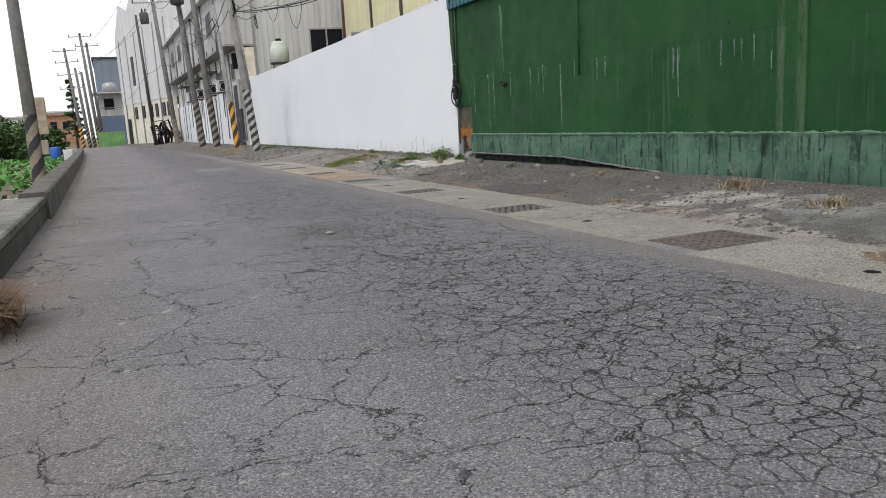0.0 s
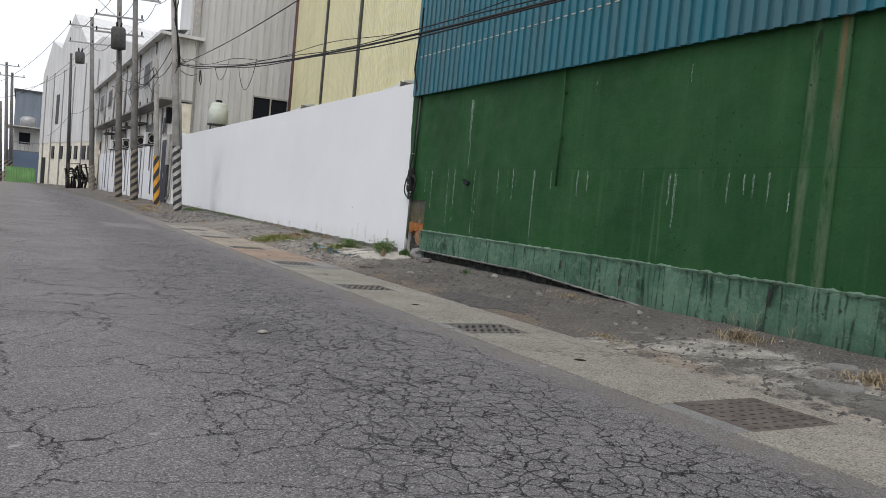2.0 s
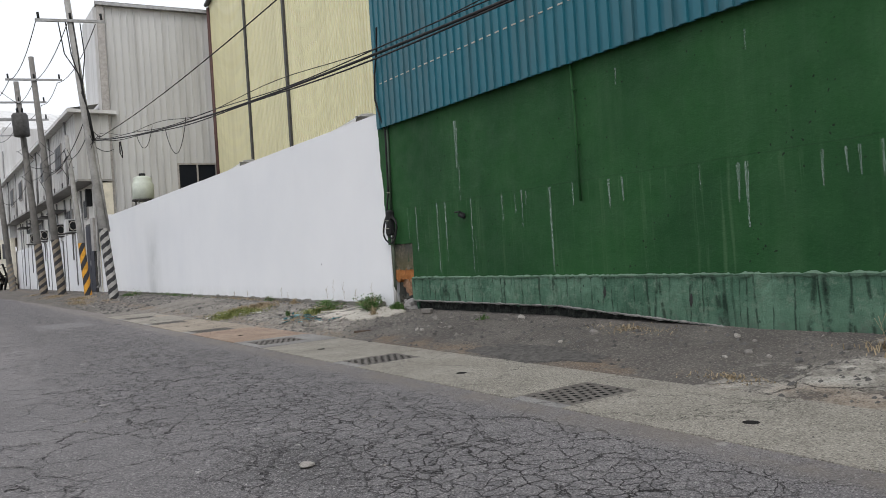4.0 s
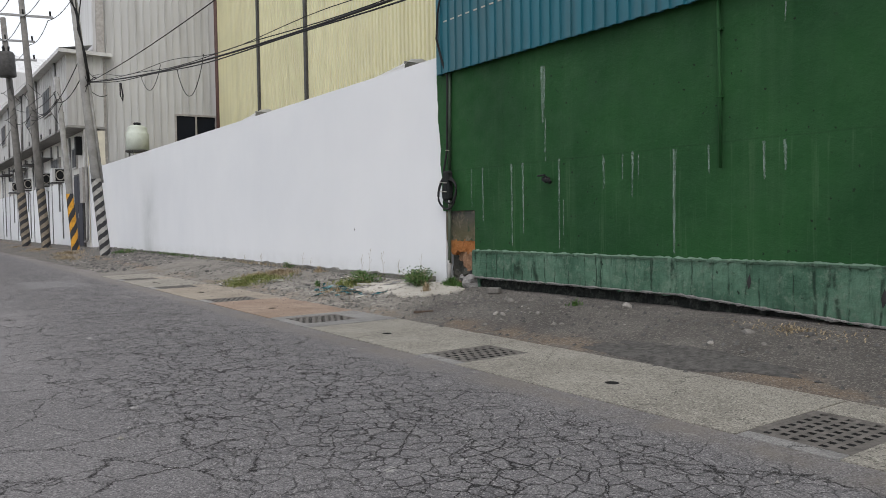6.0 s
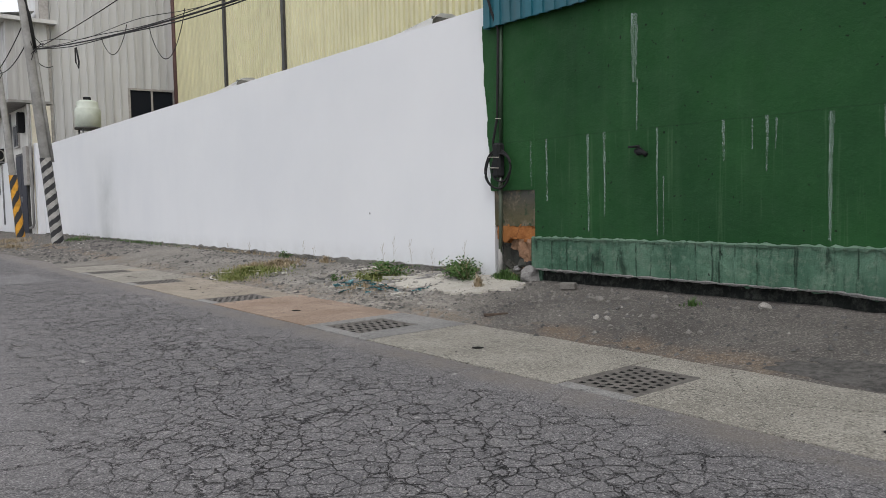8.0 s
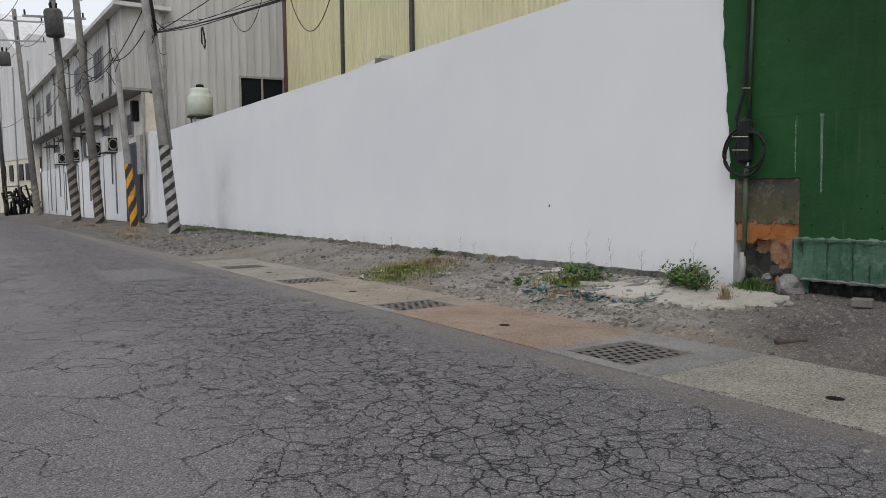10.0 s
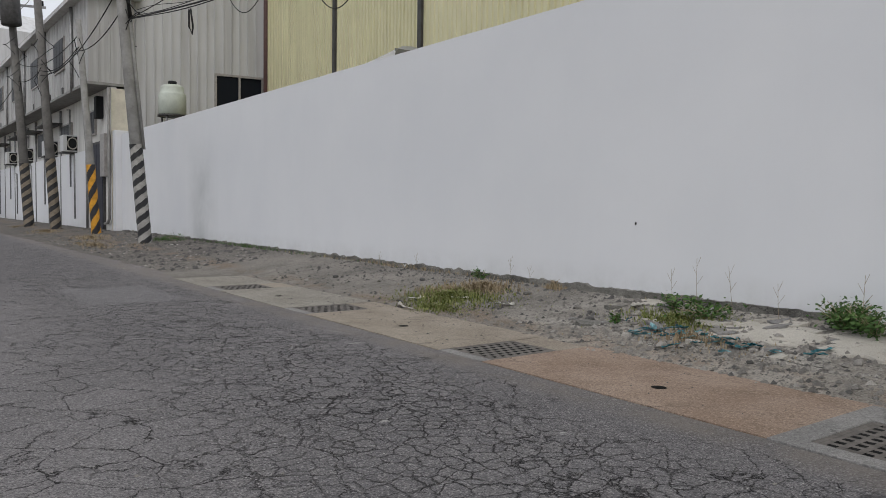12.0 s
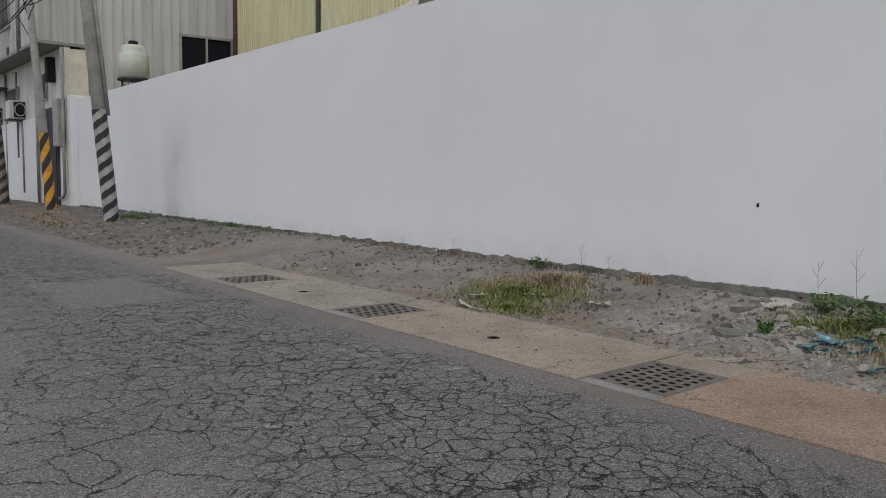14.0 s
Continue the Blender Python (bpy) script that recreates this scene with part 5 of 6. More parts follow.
shapes = []
for k in range(5):
    bm = rock_mesh("stone", 0.05, 11.0 + k * 5, 0.65, 2)
    me = bpy.data.meshes.new("stone")
    bm.to_mesh(me)
    bm.free()
    me.materials.append(STONE[k % 3])
    shapes.append(me)
for k in range(150):
    if k < 22 or 70 <= k < 105:
        x, y = 5.6 + rnd.random() * 1.25, 6.5 + rnd.random() * 9
    elif k < 52 or 105 <= k < 140:
        x, y = 5.3 + rnd.random() * 1.5, 16 + rnd.random() * 3.4
    else:
        x, y = 5.3 + rnd.random() * 1.6, 19.5 + rnd.random() * 9
    s = 0.22 + 0.95 * rnd.random() ** 2
    ob = new("stone", shapes[k % 5])
    ob.matrix_world = pose(x, y, verge_z(x, y) + 0.012 * s, rnd.random() * 20, rnd.random() * 20, rnd.random() * 360) @ Matrix.Diagonal((s, s, s, 1))
    tagged(ob, "loose rough stone lying on the verge", "stone", "stones on the verge")

lump = tagged(part("stone", rock_mesh("stone", 0.055, 4.4, 0.28), STONE[1]), "pale stone lying in the shallow pothole", "stone")
lump.matrix_world = pose(1.75, 8.43, 0.012, 0, 0, 40)
half = tagged(box("brick_piece", -0.055, -0.09, 0, 0.055, 0.09, 0.085, STONE[0], None, 0.012), "grey broken brick lying by the green wall", "brick")
half.matrix_world = pose(6.72, 14.75, verge_z(6.72, 14.75), 0, 0, 25)
plank = tagged(box("wood_scrap", -0.13, -0.025, 0, 0.13, 0.025, 0.03, plain("dark_wood", (0.09, 0.065, 0.05), 0.9, 0, 0.4), None, 0.004), "short dark scrap of wood on the verge", "wood scrap")
plank.matrix_world = pose(5.42, 14.62, 0.05, 0, 0, -30)

CYAN = plain("teal_plastic", (0.07, 0.25, 0.29), 0.7, 0, 0.6, 40)
rnd = random.Random(77)
CYAN2 = plain("pale_teal_plastic", (0.22, 0.42, 0.46), 0.6, 0, 0.5, 30)
for k in range(34):
    x, y = (5.72 + rnd.gauss(0, 0.14), 17.55 + rnd.gauss(0, 0.42)) if k else (5.86, 18.15)
    bm = bmesh.new()
    l = 0.04 + rnd.random() * 0.07 if k else 0.14
    w = 0.012 + 0.020 * rnd.random() if k else 0.022
    if k == 0:
        add_tube(bm, [(-l, 0, 0.015), (l, 0.01, 0.02)], w, 9)
    else:
        cols = []
        for j in range(7):
            f = j / 6
            c = Vector(((f - 0.5) * 2 * l, 0.03 * math.sin(4 * f + k), 0.012 + 0.020 * rnd.random()))
            cols.append((bm.verts.new(c + Vector((0, w, 0.016 * rnd.random()))), bm.verts.new(c), bm.verts.new(c - Vector((0, w, -0.016 * rnd.random())))))
        for a, b in zip(cols, cols[1:]):
            bm.faces.new((a[0], a[1], b[1], b[0]))
            bm.faces.new((a[1], a[2], b[2], b[1]))
        bmesh.ops.solidify(bm, geom=bm.faces[:], thickness=0.003)
    ob = tagged(part("plastic_scrap", bm, CYAN2 if k % 3 == 0 else CYAN), "crumpled teal plastic scrap on the rubble" if k else "short stub of pale teal plastic pipe", "plastic scrap", "teal scraps on the rubble")
    ob.matrix_world = pose(x, y, verge_z(x, y) + 0.012, rnd.random() * 15, rnd.random() * 15, rnd.random() * 180)
PAPER = plain("dirty_paper", (0.62, 0.60, 0.55), 0.8, 0, 0.2)
for x, y, l in ((5.05, 21.3, 0.30), (5.42, 21.5, 0.12), (5.7, 21.0, 0.09), (6.1, 33.5, 0.35), (5.75, 20.2, 0.1), (6.55, 18.9, 0.09)):
    bm = bmesh.new()
    rq = random.Random(int(l * 1000))
    cols = []
    for j in range(8):
        f = j / 7
        w = 0.03 * (0.5 + rq.random()) * (1.6 if l < 0.2 else 0.7)
        c = Vector(((f - 0.5) * 2 * l, 0.04 * math.sin(5 * f + l * 40), 0.012 + 0.02 * rq.random()))
        cols.append((bm.verts.new(c + Vector((0, w, 0.02 * rq.random()))), bm.verts.new(c), bm.verts.new(c + Vector((0, -w, 0.02 * rq.random())))))
    for p, q in zip(cols, cols[1:]):
        bm.faces.new((p[0], p[1], q[1], q[0]))
        bm.faces.new((p[1], p[2], q[2], q[1]))
    bmesh.ops.solidify(bm, geom=bm.faces[:], thickness=0.004)
    ob = tagged(part("litter", bm, PAPER), "scrap of dirty white litter in the grass", "litter")
    ob.matrix_world = pose(x, y, verge_z(x, y) + 0.01, 0, 0, x * 300)


def leaf_material(name, a, b):
    m = Mat(name, 0.7, 0, 0.3)
    n = m.t.nodes.new("ShaderNodeNewGeometry")
    m.colour(m.mix(n.outputs["Random Per Island"], a, b))
    return m.m


GRASS = leaf_material("grass_green", (0.095, 0.125, 0.028), (0.24, 0.25, 0.085))
DRY = leaf_material("grass_dry", (0.23, 0.175, 0.105), (0.37, 0.30, 0.20))
LEAF = leaf_material("weed_leaf", (0.035, 0.085, 0.018), (0.085, 0.15, 0.04))
FARLEAF = leaf_material("tree_leaf", (0.025, 0.06, 0.018), (0.07, 0.12, 0.035))
CROP = leaf_material("crop_leaf", (0.05, 0.16, 0.03), (0.12, 0.28, 0.07))


def blades(n, rx, ry, h, seed, base, lean=0.6, width=0.006, origin=(0, 0)):
    r = random.Random(seed)
    verts, faces = [], []
    for _ in range(n):
        a = r.random() * 6.28
        q = abs(r.gauss(0, 0.55))
        x, y = origin[0] + rx * q * math.cos(a), origin[1] + ry * q * math.sin(a)
        z = base(x, y) - 0.005
        hh = h * (0.35 + 0.75 * r.random()) * max(0.3, 1.15 - 0.6 * q)
        d = r.random() * 6.28
        lx, ly = math.cos(d) * hh * lean * r.random(), math.sin(d) * hh * lean * r.random()
        wx, wy = -math.sin(d) * width, math.cos(d) * width
        b = len(verts)
        verts += [(x - wx, y - wy, z), (x + wx, y + wy, z), (x + lx * 0.4 + wx * 0.8, y + ly * 0.4 + wy * 0.8, z + hh * 0.6), (x + lx * 0.4 - wx * 0.8, y + ly * 0.4 - wy * 0.8, z + hh * 0.6), (x + lx, y + ly, z + hh * (1 - 0.25 * lean))]
        faces += [(b, b + 1, b + 2, b + 3), (b + 3, b + 2, b + 4)]
    me = bpy.data.meshes.new("grass")
    me.from_pydata(verts, [], faces)
    return me


def grass(x, y, rx, ry, h, n, material, label, seed, lean=0.7):
    me = blades(n, rx, ry, h, seed, verge_z, lean, 0.006, (x, y))
    me.materials.append(material)
    return tagged(new("grass", me), label, "grass", kind="stuff")


grass(5.72, 21.2, 0.66, 1.0, 0.12, 2600, GRASS, "patch of green grass on the verge", 1, 1.3)
grass(5.25, 20.9, 0.30, 0.75, 0.07, 800, GRASS, "short grass along the gutter", 2, 1.3)
grass(6.25, 21.2, 0.45, 0.7, 0.16, 800, DRY, "dry straw-coloured grass in the patch", 3, 1.2)
grass(5.9, 21.5, 0.7, 0.9, 0.13, 500, DRY, "dry grass mixed in the patch", 4)
grass(6.75, 20.4, 0.10, 0.16, 0.14, 160, DRY, "small dry grass tuft", 5)
grass(6.25, 18.2, 0.50, 0.80, 0.11, 900, GRASS, "green weeds among the rubble", 6, 1.3)
grass(5.7, 17.6, 0.4, 0.75, 0.09, 450, DRY, "dry grass among the rubble", 7)
grass(6.35, 15.92, 0.06, 0.06, 0.22, 90, DRY, "dry tuft growing out of the cement pad", 8)
grass(6.85, 15.95, 0.10, 0.30, 0.17, 500, LEAF, "weeds at the foot of the broken corner", 9)
grass(6.45, 7.2, 0.25, 0.5, 0.16, 170, DRY, "dry twiggy weeds by the green wall", 10, 1.4)
grass(6.1, 5.6, 0.3, 0.35, 0.11, 220, DRY, "dead brown leaves on the verge", 11, 1.6)
grass(6.6, 10.2, 0.3, 0.9, 0.06, 200, DRY, "pale dead stems by the wall foot", 12, 2.5)
grass(5.3, 8.0, 0.2, 0.55, 0.05, 180, DRY, "dry moss and stems by the gutter", 13, 1.5)
grass(5.3, 35.0, 0.8, 1.6, 0.16, 700, DRY, "dry grass round the pole foot", 14)
grass(6.2, 35.6, 0.6, 1.2, 0.18, 400, LEAF, "green weeds behind the leaning pole", 15)
grass(4.9, 33.0, 0.5, 1.8, 0.08, 400, GRASS, "thin grass at the road edge", 16)
grass(6.85, 24, 0.10, 5.5, 0.10, 300, DRY, "thin stems along the white wall", 17)
grass(6.82, 31, 0.10, 7, 0.12, 300, LEAF, "thin weeds along the white wall", 18)
grass(4.75, 3.7, 0.25, 0.7, 0.07, 220, DRY, "dry stems in the leaf litter", 19, 1.6)
grass(6.55, 13.0, 0.08, 0.1, 0.12, 60, LEAF, "small green weed at the footing", 20)

for k, (x, y, rx, ry, n) in enumerate(((5.2, 40.0, 0.9, 2.6, 700), (5.0, 47.0, 0.9, 3.2, 700), (4.6, 36.5, 0.5, 2.4, 500), (4.8, 54.0, 1.0, 3.5, 500))):
    me = blades(n, rx, ry, 0.13, 60 + k, lambda u, v: far_verge(u, v), 1.6, 0.012, (x, y))
    me.materials.append(DRY)
    tagged(new("grass", me), "flattened dry grass and leaves round the pole feet", "grass", kind="stuff")


def weed(x, y, h, r, n, seed, label):
    """A leafy weed: thin stems and many small leaves."""
    rr = random.Random(seed)
    w = thing("weed", x, y, verge_z(x, y), label, "weed")
    bm = bmesh.new()
    verts, faces = [], []
    for s in range(max(3, n // 22)):
        a = rr.random() * 6.28
        tip = Vector((math.cos(a) * r * rr.random(), math.sin(a) * r * rr.random(), h * (0.6 + 0.4 * rr.random())))
        add_tube(bm, [Vector((tip.x * 0.1, tip.y * 0.1, -0.01)), Vector((tip.x * 0.5, tip.y * 0.5, tip.z * 0.6)), tip], 0.003, 4)
        for k in range(22):
            f = 0.25 + 0.75 * rr.random()
            c = Vector((tip.x * f, tip.y * f, tip.z * f)) + Vector((rr.gauss(0, 1), rr.gauss(0, 1), rr.gauss(0, 0.5))) * r * 0.22
            u = Vector((rr.gauss(0, 1), rr.gauss(0, 1), rr.gauss(0, 0.6))).normalized() * (0.014 + 0.020 * rr.random())
            v = u.cross(Vector((rr.gauss(0, 1), rr.gauss(0, 1), 1))).normalized() * u.length * 0.5
            b = len(verts)
            verts += [c - u, c + v, c + u, c - v]
            faces.append((b, b + 1, b + 2, b + 3))
    part("stems", bm, DRY, w)
    me = bpy.data.meshes.new("leaves")
    me.from_pydata(verts, [], faces)
    me.materials.append(LEAF)
    lf = new("leaves", me)
    lf.parent = w
    return w


weed(6.70, 16.72, 0.27, 0.30, 900, 1, "leafy green weed at the foot of the white wall")
weed(6.60, 16.45, 0.24, 0.26, 420, 2, "low leafy weed beside the wall corner")
weed(6.5, 18.0, 0.18, 0.4, 420, 3, "leafy weed among the rubble")
weed(6.6, 18.5, 0.18, 0.2, 160, 4, "low weed by the white wall")
weed(5.85, 18.6, 0.12, 0.1, 66, 5, "small weed among the rubble")
weed(6.75, 21.9, 0.16, 0.16, 110, 6, "dark weed at the wall foot")
weed(6.3, 34.8, 0.25, 0.4, 200, 7, "weeds behind the leaning pole")


def stalk(x, y, h, seed):
    """A thin dry stalk with a few seed heads."""
    rr = random.Random(seed)
    s = thing("dry_stalk", x, y, verge_z(x, y), "thin dry stalk with seed heads by the wall", "stalk", "dry stalks along the wall")
    top = (rr.uniform(-0.05, 0.05), rr.uniform(-0.06, 0.06), h)
    tube("stem", [(0, 0, 0), (top[0] * 0.4, top[1] * 0.6, h * 0.5), top], 0.0022, DRY, s, 4)
    for k in range(3):
        z = h * (0.6 + 0.18 * k)
        q = 0.07 * (1 - 0.2 * k) * (1 if k % 2 else -1)
        tube("twig", [(top[0] * 0.6, top[1] * 0.7, z - 0.06), (top[0] * 0.7, top[1] * 0.7 + q, z + 0.04)], 0.0018, DRY, s, 4)


for k, (x, y, h) in enumerate(((6.8, 21.3, 0.34), (6.8, 17.9, 0.5), (6.7, 18.25, 0.55), (6.75, 18.6, 0.4), (6.8, 23.6, 0.26), (6.78, 17.4, 0.36), (6.8, 20.9, 0.25), (6.5, 7.1, 0.3), (6.55, 7.35, 0.26), (6.4, 6.6, 0.24), (6.7, 16.6, 0.5), (6.85, 24.8, 0.2))):
    stalk(x, y, h, k)

# ---- left side: parapet, field and what lies beyond ----
def para_x(y):
    return -1.33 - (0.0 if y < 14 else (y - 14) * 0.0155) + (bend(y) * 0.25 if y > 40 else 0)


bm = bmesh.new()
prev = None
for y in steps(13.2, 66, 90):
    x = para_x(y)
    q = noise.noise(Vector((y * 1.3, 0, 0))) * 0.012
    row = [bm.verts.new(p) for p in ((x + 0.03, y, -0.35), (x + q, y, 0.40 + q), (x - 0.03 + q, y, 0.43 + q), (x - 0.36, y, 0.43 - q), (x - 0.39, y, 0.38), (x - 0.39, y, -0.5))]
    if prev:
        for a, b, c, d in zip(prev, prev[1:], row[1:], row):
            bm.faces.new((a, d, c, b))
    else:
        bm.faces.new(row)
    prev = row
bm.faces.new(prev[::-1])
bmesh.ops.recalc_face_normals(bm, faces=bm.faces)
STAINED = Mat("stained_concrete_wall", 0.92)
c = STAINED.mix(STAINED.ramp(STAINED.noise(1.6, 6, 0.65), 0.3, 0.7), (0.04, 0.037, 0.033), (0.14, 0.13, 0.115))
c = STAINED.mix(STAINED.ramp(STAINED.noise(1.0, 5, 0.6, STAINED.scaled(5, 5, 0.6)), 0.5, 0.75, 0, 0.5), c, (0.03, 0.028, 0.026))
STAINED.colour(c).bump(STAINED.noise(26, 5), 0.6, 0.012)
tagged(part("parapet", bm, STAINED.m), "low mould-stained concrete parapet along the road", "parapet", kind="structure")
lowpar = thing("culvert", 0, 0, 0, "wide old concrete culvert slab beside the parapet", "culvert", kind="structure")
box("slab", -2.7, 5.7, 0.24, -1.36, 13.19, 0.36, OLD, lowpar, 0.02)
box("wall", -1.62, 5.7, -0.5, -1.38, 13.19, 0.24, STAINED.m, lowpar, 0.01)
box("ledge", -2.6, 14.0, -0.3, -1.55, 18.6, 0.02, PALE, lowpar, 0.02)

# dry plant heap at the near end of the culvert
heap = blades(2600, 0.20, 0.62, 0.42, 5, lambda x, y: 0.0, 1.8, 0.004, (-1.28, 5.9))
heap.materials.append(leaf_material("withered", (0.10, 0.055, 0.03), (0.24, 0.15, 0.08)))
tagged(new("withered_plants", heap), "heap of withered brown plants at the road edge", "dry plants", kind="stuff")

# crop field in rows
r = random.Random(3)
verts, faces = [], []
for row in range(26):
    x0 = -3.2 - row * 0.75
    for k in range(230):
        y = 20 + 42 * r.random()
        x = x0 + r.gauss(0, 0.16) - (y - 20) * 0.012
        z = -0.40 + 0.42 * r.random()
        s = 0.10 + 0.08 * r.random()
        u = Vector((r.gauss(0, 1), r.gauss(0, 1), r.gauss(0.2, 0.5))).normalized() * s
        v = u.cross(Vector((r.gauss(0, 1), r.gauss(0, 1), 1))).normalized() * s * 0.6
        c0 = Vector((x, y, z))
        b = len(verts)
        verts += [c0 - u, c0 + v, c0 + u, c0 - v]
        faces.append((b, b + 1, b + 2, b + 3))
me = bpy.data.meshes.new("crops")
me.from_pydata(verts, [], faces)
me.materials.append(CROP)
tagged(new("crops", me), "rows of leafy green vegetable crops in the field", "crops", kind="stuff")


def crown_mesh(n, rx, ry, rz, cz, seed, leaf=0.22, clumps=14):
    rr = random.Random(seed)
    cl = []
    for _ in range(clumps):
        d = Vector((rr.gauss(0, 1), rr.gauss(0, 1), rr.gauss(0, 1))).normalized() * (0.35 + 0.6 * rr.random())
        cl.append((Vector((d.x * rx, d.y * ry, cz + d.z * rz)), 0.25 + 0.3 * rr.random()))
    verts, faces = [], []
    for _ in range(n):
        c0, q = rr.choice(cl)
        d = Vector((rr.gauss(0, 1), rr.gauss(0, 1), rr.gauss(0, 1))).normalized() * (rr.random() ** 0.4) * q
        c1 = c0 + Vector((d.x * rx, d.y * ry, d.z * rz))
        u = Vector((rr.gauss(0, 1), rr.gauss(0, 1), rr.gauss(0, 0.6))).normalized() * leaf * (0.6 + 0.6 * rr.random())
        v = u.cross(Vector((rr.gauss(0, 1), rr.gauss(0, 1), 1))).normalized() * u.length * 0.55
        b = len(verts)
        verts += [c1 - u, c1 + v, c1 + u, c1 - v]
        faces.append((b, b + 1, b + 2, b + 3))
    me = bpy.data.meshes.new("crown")
    me.from_pydata(verts, [], faces)
    me.materials.append(FARLEAF)
    return me


BARK = plain("bark", (0.12, 0.095, 0.075), 0.9, 0, 0.4, 5, 0.6, 20)


def tree(x, y, h, rx, seed, label, slim=1.0):
    t = thing("tree", x, y, -0.4, label, "tree", "trees beyond the field")
    bm = bmesh.new()
    add_tube(bm, [(0, 0, 0), (0.05, 0, h * 0.4), (0, 0.05, h * 0.85)], 0.05 * h ** 0.8, 8, 0.03)
    rr = random.Random(seed)
    for k in range(6):
        a = rr.random() * 6.28
        z = h * (0.3 + 0.09 * k)
        add_tube(bm, [(0, 0, z), (math.cos(a) * rx * 0.35, math.sin(a) * rx * 0.35, z + h * 0.1), (math.cos(a) * rx * 0.7, math.sin(a) * rx * 0.7, z + h * 0.16)], 0.05, 5, 0.015)
    part("trunk", bm, BARK, t)
    cm = crown_mesh(1900, rx, rx, h * 0.5, h * 0.48, seed, 0.2, 18)
    cr = new("crown", cm)
    cr.parent = t
    return t


for k, (x, y, h, rx) in enumerate(((-5.3, 66, 3.0, 1.9), (-7.6, 68, 3.2, 2.1), (-9.8, 66, 2.6, 1.9), (-6.2, 74, 3.6, 2.0), (-12.2, 70, 3.2, 2.2), (-14.5, 67, 2.6, 2.0), (-17, 70, 3.2, 2.4), (-8.8, 78, 3.8, 2.2))):
    tree(x, y, h, rx, k + 3, "bushy dark green tree at the far edge of the field")
con = thing("conifer", -5.0, 128, -0.4, "tall narrow dark conifer behind the poles", "tree")
tube("trunk", [(0, 0, 0), (0, 0, 10.5)], 0.2, BARK, con, 8, 0.03)
for k in range(9):
    cm = crown_mesh(220, 1.6 - 0.15 * k, 1.6 - 0.15 * k, 0.55, 2.2 + k * 1.0, 40 + k, 0.25, 6)
    ob = tagged(new("bough", cm), kind="stuff")
    ob.parent = con

BLUEWALL = sheeting("blue_grey_wall", (0.17, 0.20, 0.24), (0.10, 0.12, 0.15), 0.4, 0.7)
blue = thing("blue_building", 0, 0, 0, "blue-grey building with a balcony and roof tank at the street end", "building")
box("wall", -1.3, 115, -0.4, 8, 130, 11.6, BLUEWALL, blue)
box("roof", -1.5, 114.8, 11.6, 8.2, 130, 11.8, DARKMETAL, blue)
box("annex_wall", -1.7, 106, -0.4, 3.5, 112, 3.6, plain("blue_panel", (0.13, 0.18, 0.26), 0.7, 0, 0.15), blue, label="blue lower wall")
box("balcony", -1.6, 107, 3.6, 3.5, 112, 3.75, OLD, blue)
for k in range(12):
    box("baluster", -1.55 + k * 0.4, 106.95, 3.75, -1.5 + k * 0.4, 107.0, 4.7, STEEL, blue)
box("rail", -1.6, 106.92, 4.7, 3.5, 107.02, 4.78, STEEL, blue)
box("upper_room", -1.2, 109, 3.75, 3.5, 114.9, 6.6, GREY, blue, 0.02)
box("canopy", -1.9, 107.5, 6.6, 3.6, 114.9, 6.75, GREY, blue)
box("window", -0.6, 108.96, 4.6, 0.6, 109.0, 6.0, GLASS, blue)
bm = bmesh.new()
add_lathe(bm, [(0.9, 6.78), (0.9, 7.8), (0.6, 8.1), (0.1, 8.2)], 16, 0.3, 111)
part("roof_tank", bm, STEEL, blue)
fence = thing("green_fence", 0, 0, 0, "light green corrugated hoarding at the road bend", "fence")
corrugated("sheet", (1.3, 100.4), (-1.7, 100.4), -0.1, 1.7, 0.25, 0.04, (0, -1), plain("green_sheet", (0.16, 0.32, 0.12), 0.6, 0, 0.25, 0.6), fence)

# side road that leaves at the bend
side = gridsheet("road", [-60, -40, -20, -8, -4], [88, 92, 96], lambda x, y: 0.002, ASPHALT)
tagged(side, "grey asphalt road leaving at the bend", "road", kind="structure")

# distant low buildings
for x, y, w, h, c0, lab in ((-24, 190, 22, 6.6, PLASTER, "long low white building with a row of windows far off"), (-9.0, 170, 5.5, 6.2, BRICK2, "distant brick house with a tiled roof"), (-11.5, 210, 6, 8.0, PLASTER, "distant pale plastered house beyond the trees")):
    d = thing("distant_house", x, y, -0.4, lab, "house")
    box("wall", -w / 2, 0, 0, w / 2, 8, h, c0, d)
    bm = bmesh.new()
    add_box(bm, -w / 2 - 0.4, -0.5, h, w / 2 + 0.4, 8.5, h + 0.35)
    part("roof", bm, BRICK2 if c0 is BRICK2 else GREY, d)
    k = 0
    while -w / 2 + 1 + k * 2.2 < w / 2 - 1:
        box("window", -w / 2 + 0.8 + k * 2.2, -0.05, h * 0.55, -w / 2 + 2.0 + k * 2.2, 0.02, h * 0.8, GLASS, d)
        k += 1
barrel = thing("blue_barrel", -4.0, 60, -0.25, "blue plastic barrel at the field edge", "barrel")
bm = bmesh.new()
add_lathe(bm, [(0.30, 0), (0.34, 0.1), (0.34, 0.85), (0.29, 0.92)], 16)
part("body", bm, plain("blue_plastic", (0.02, 0.10, 0.40), 0.5), barrel)
shed = thing("low_trough", -3.1, 58, -0.4, "low white trough beside the parapet", "trough")
box("body", -0.28, -0.5, 0, 0.28, 0.5, 0.85, PALEGREY, shed, 0.03)

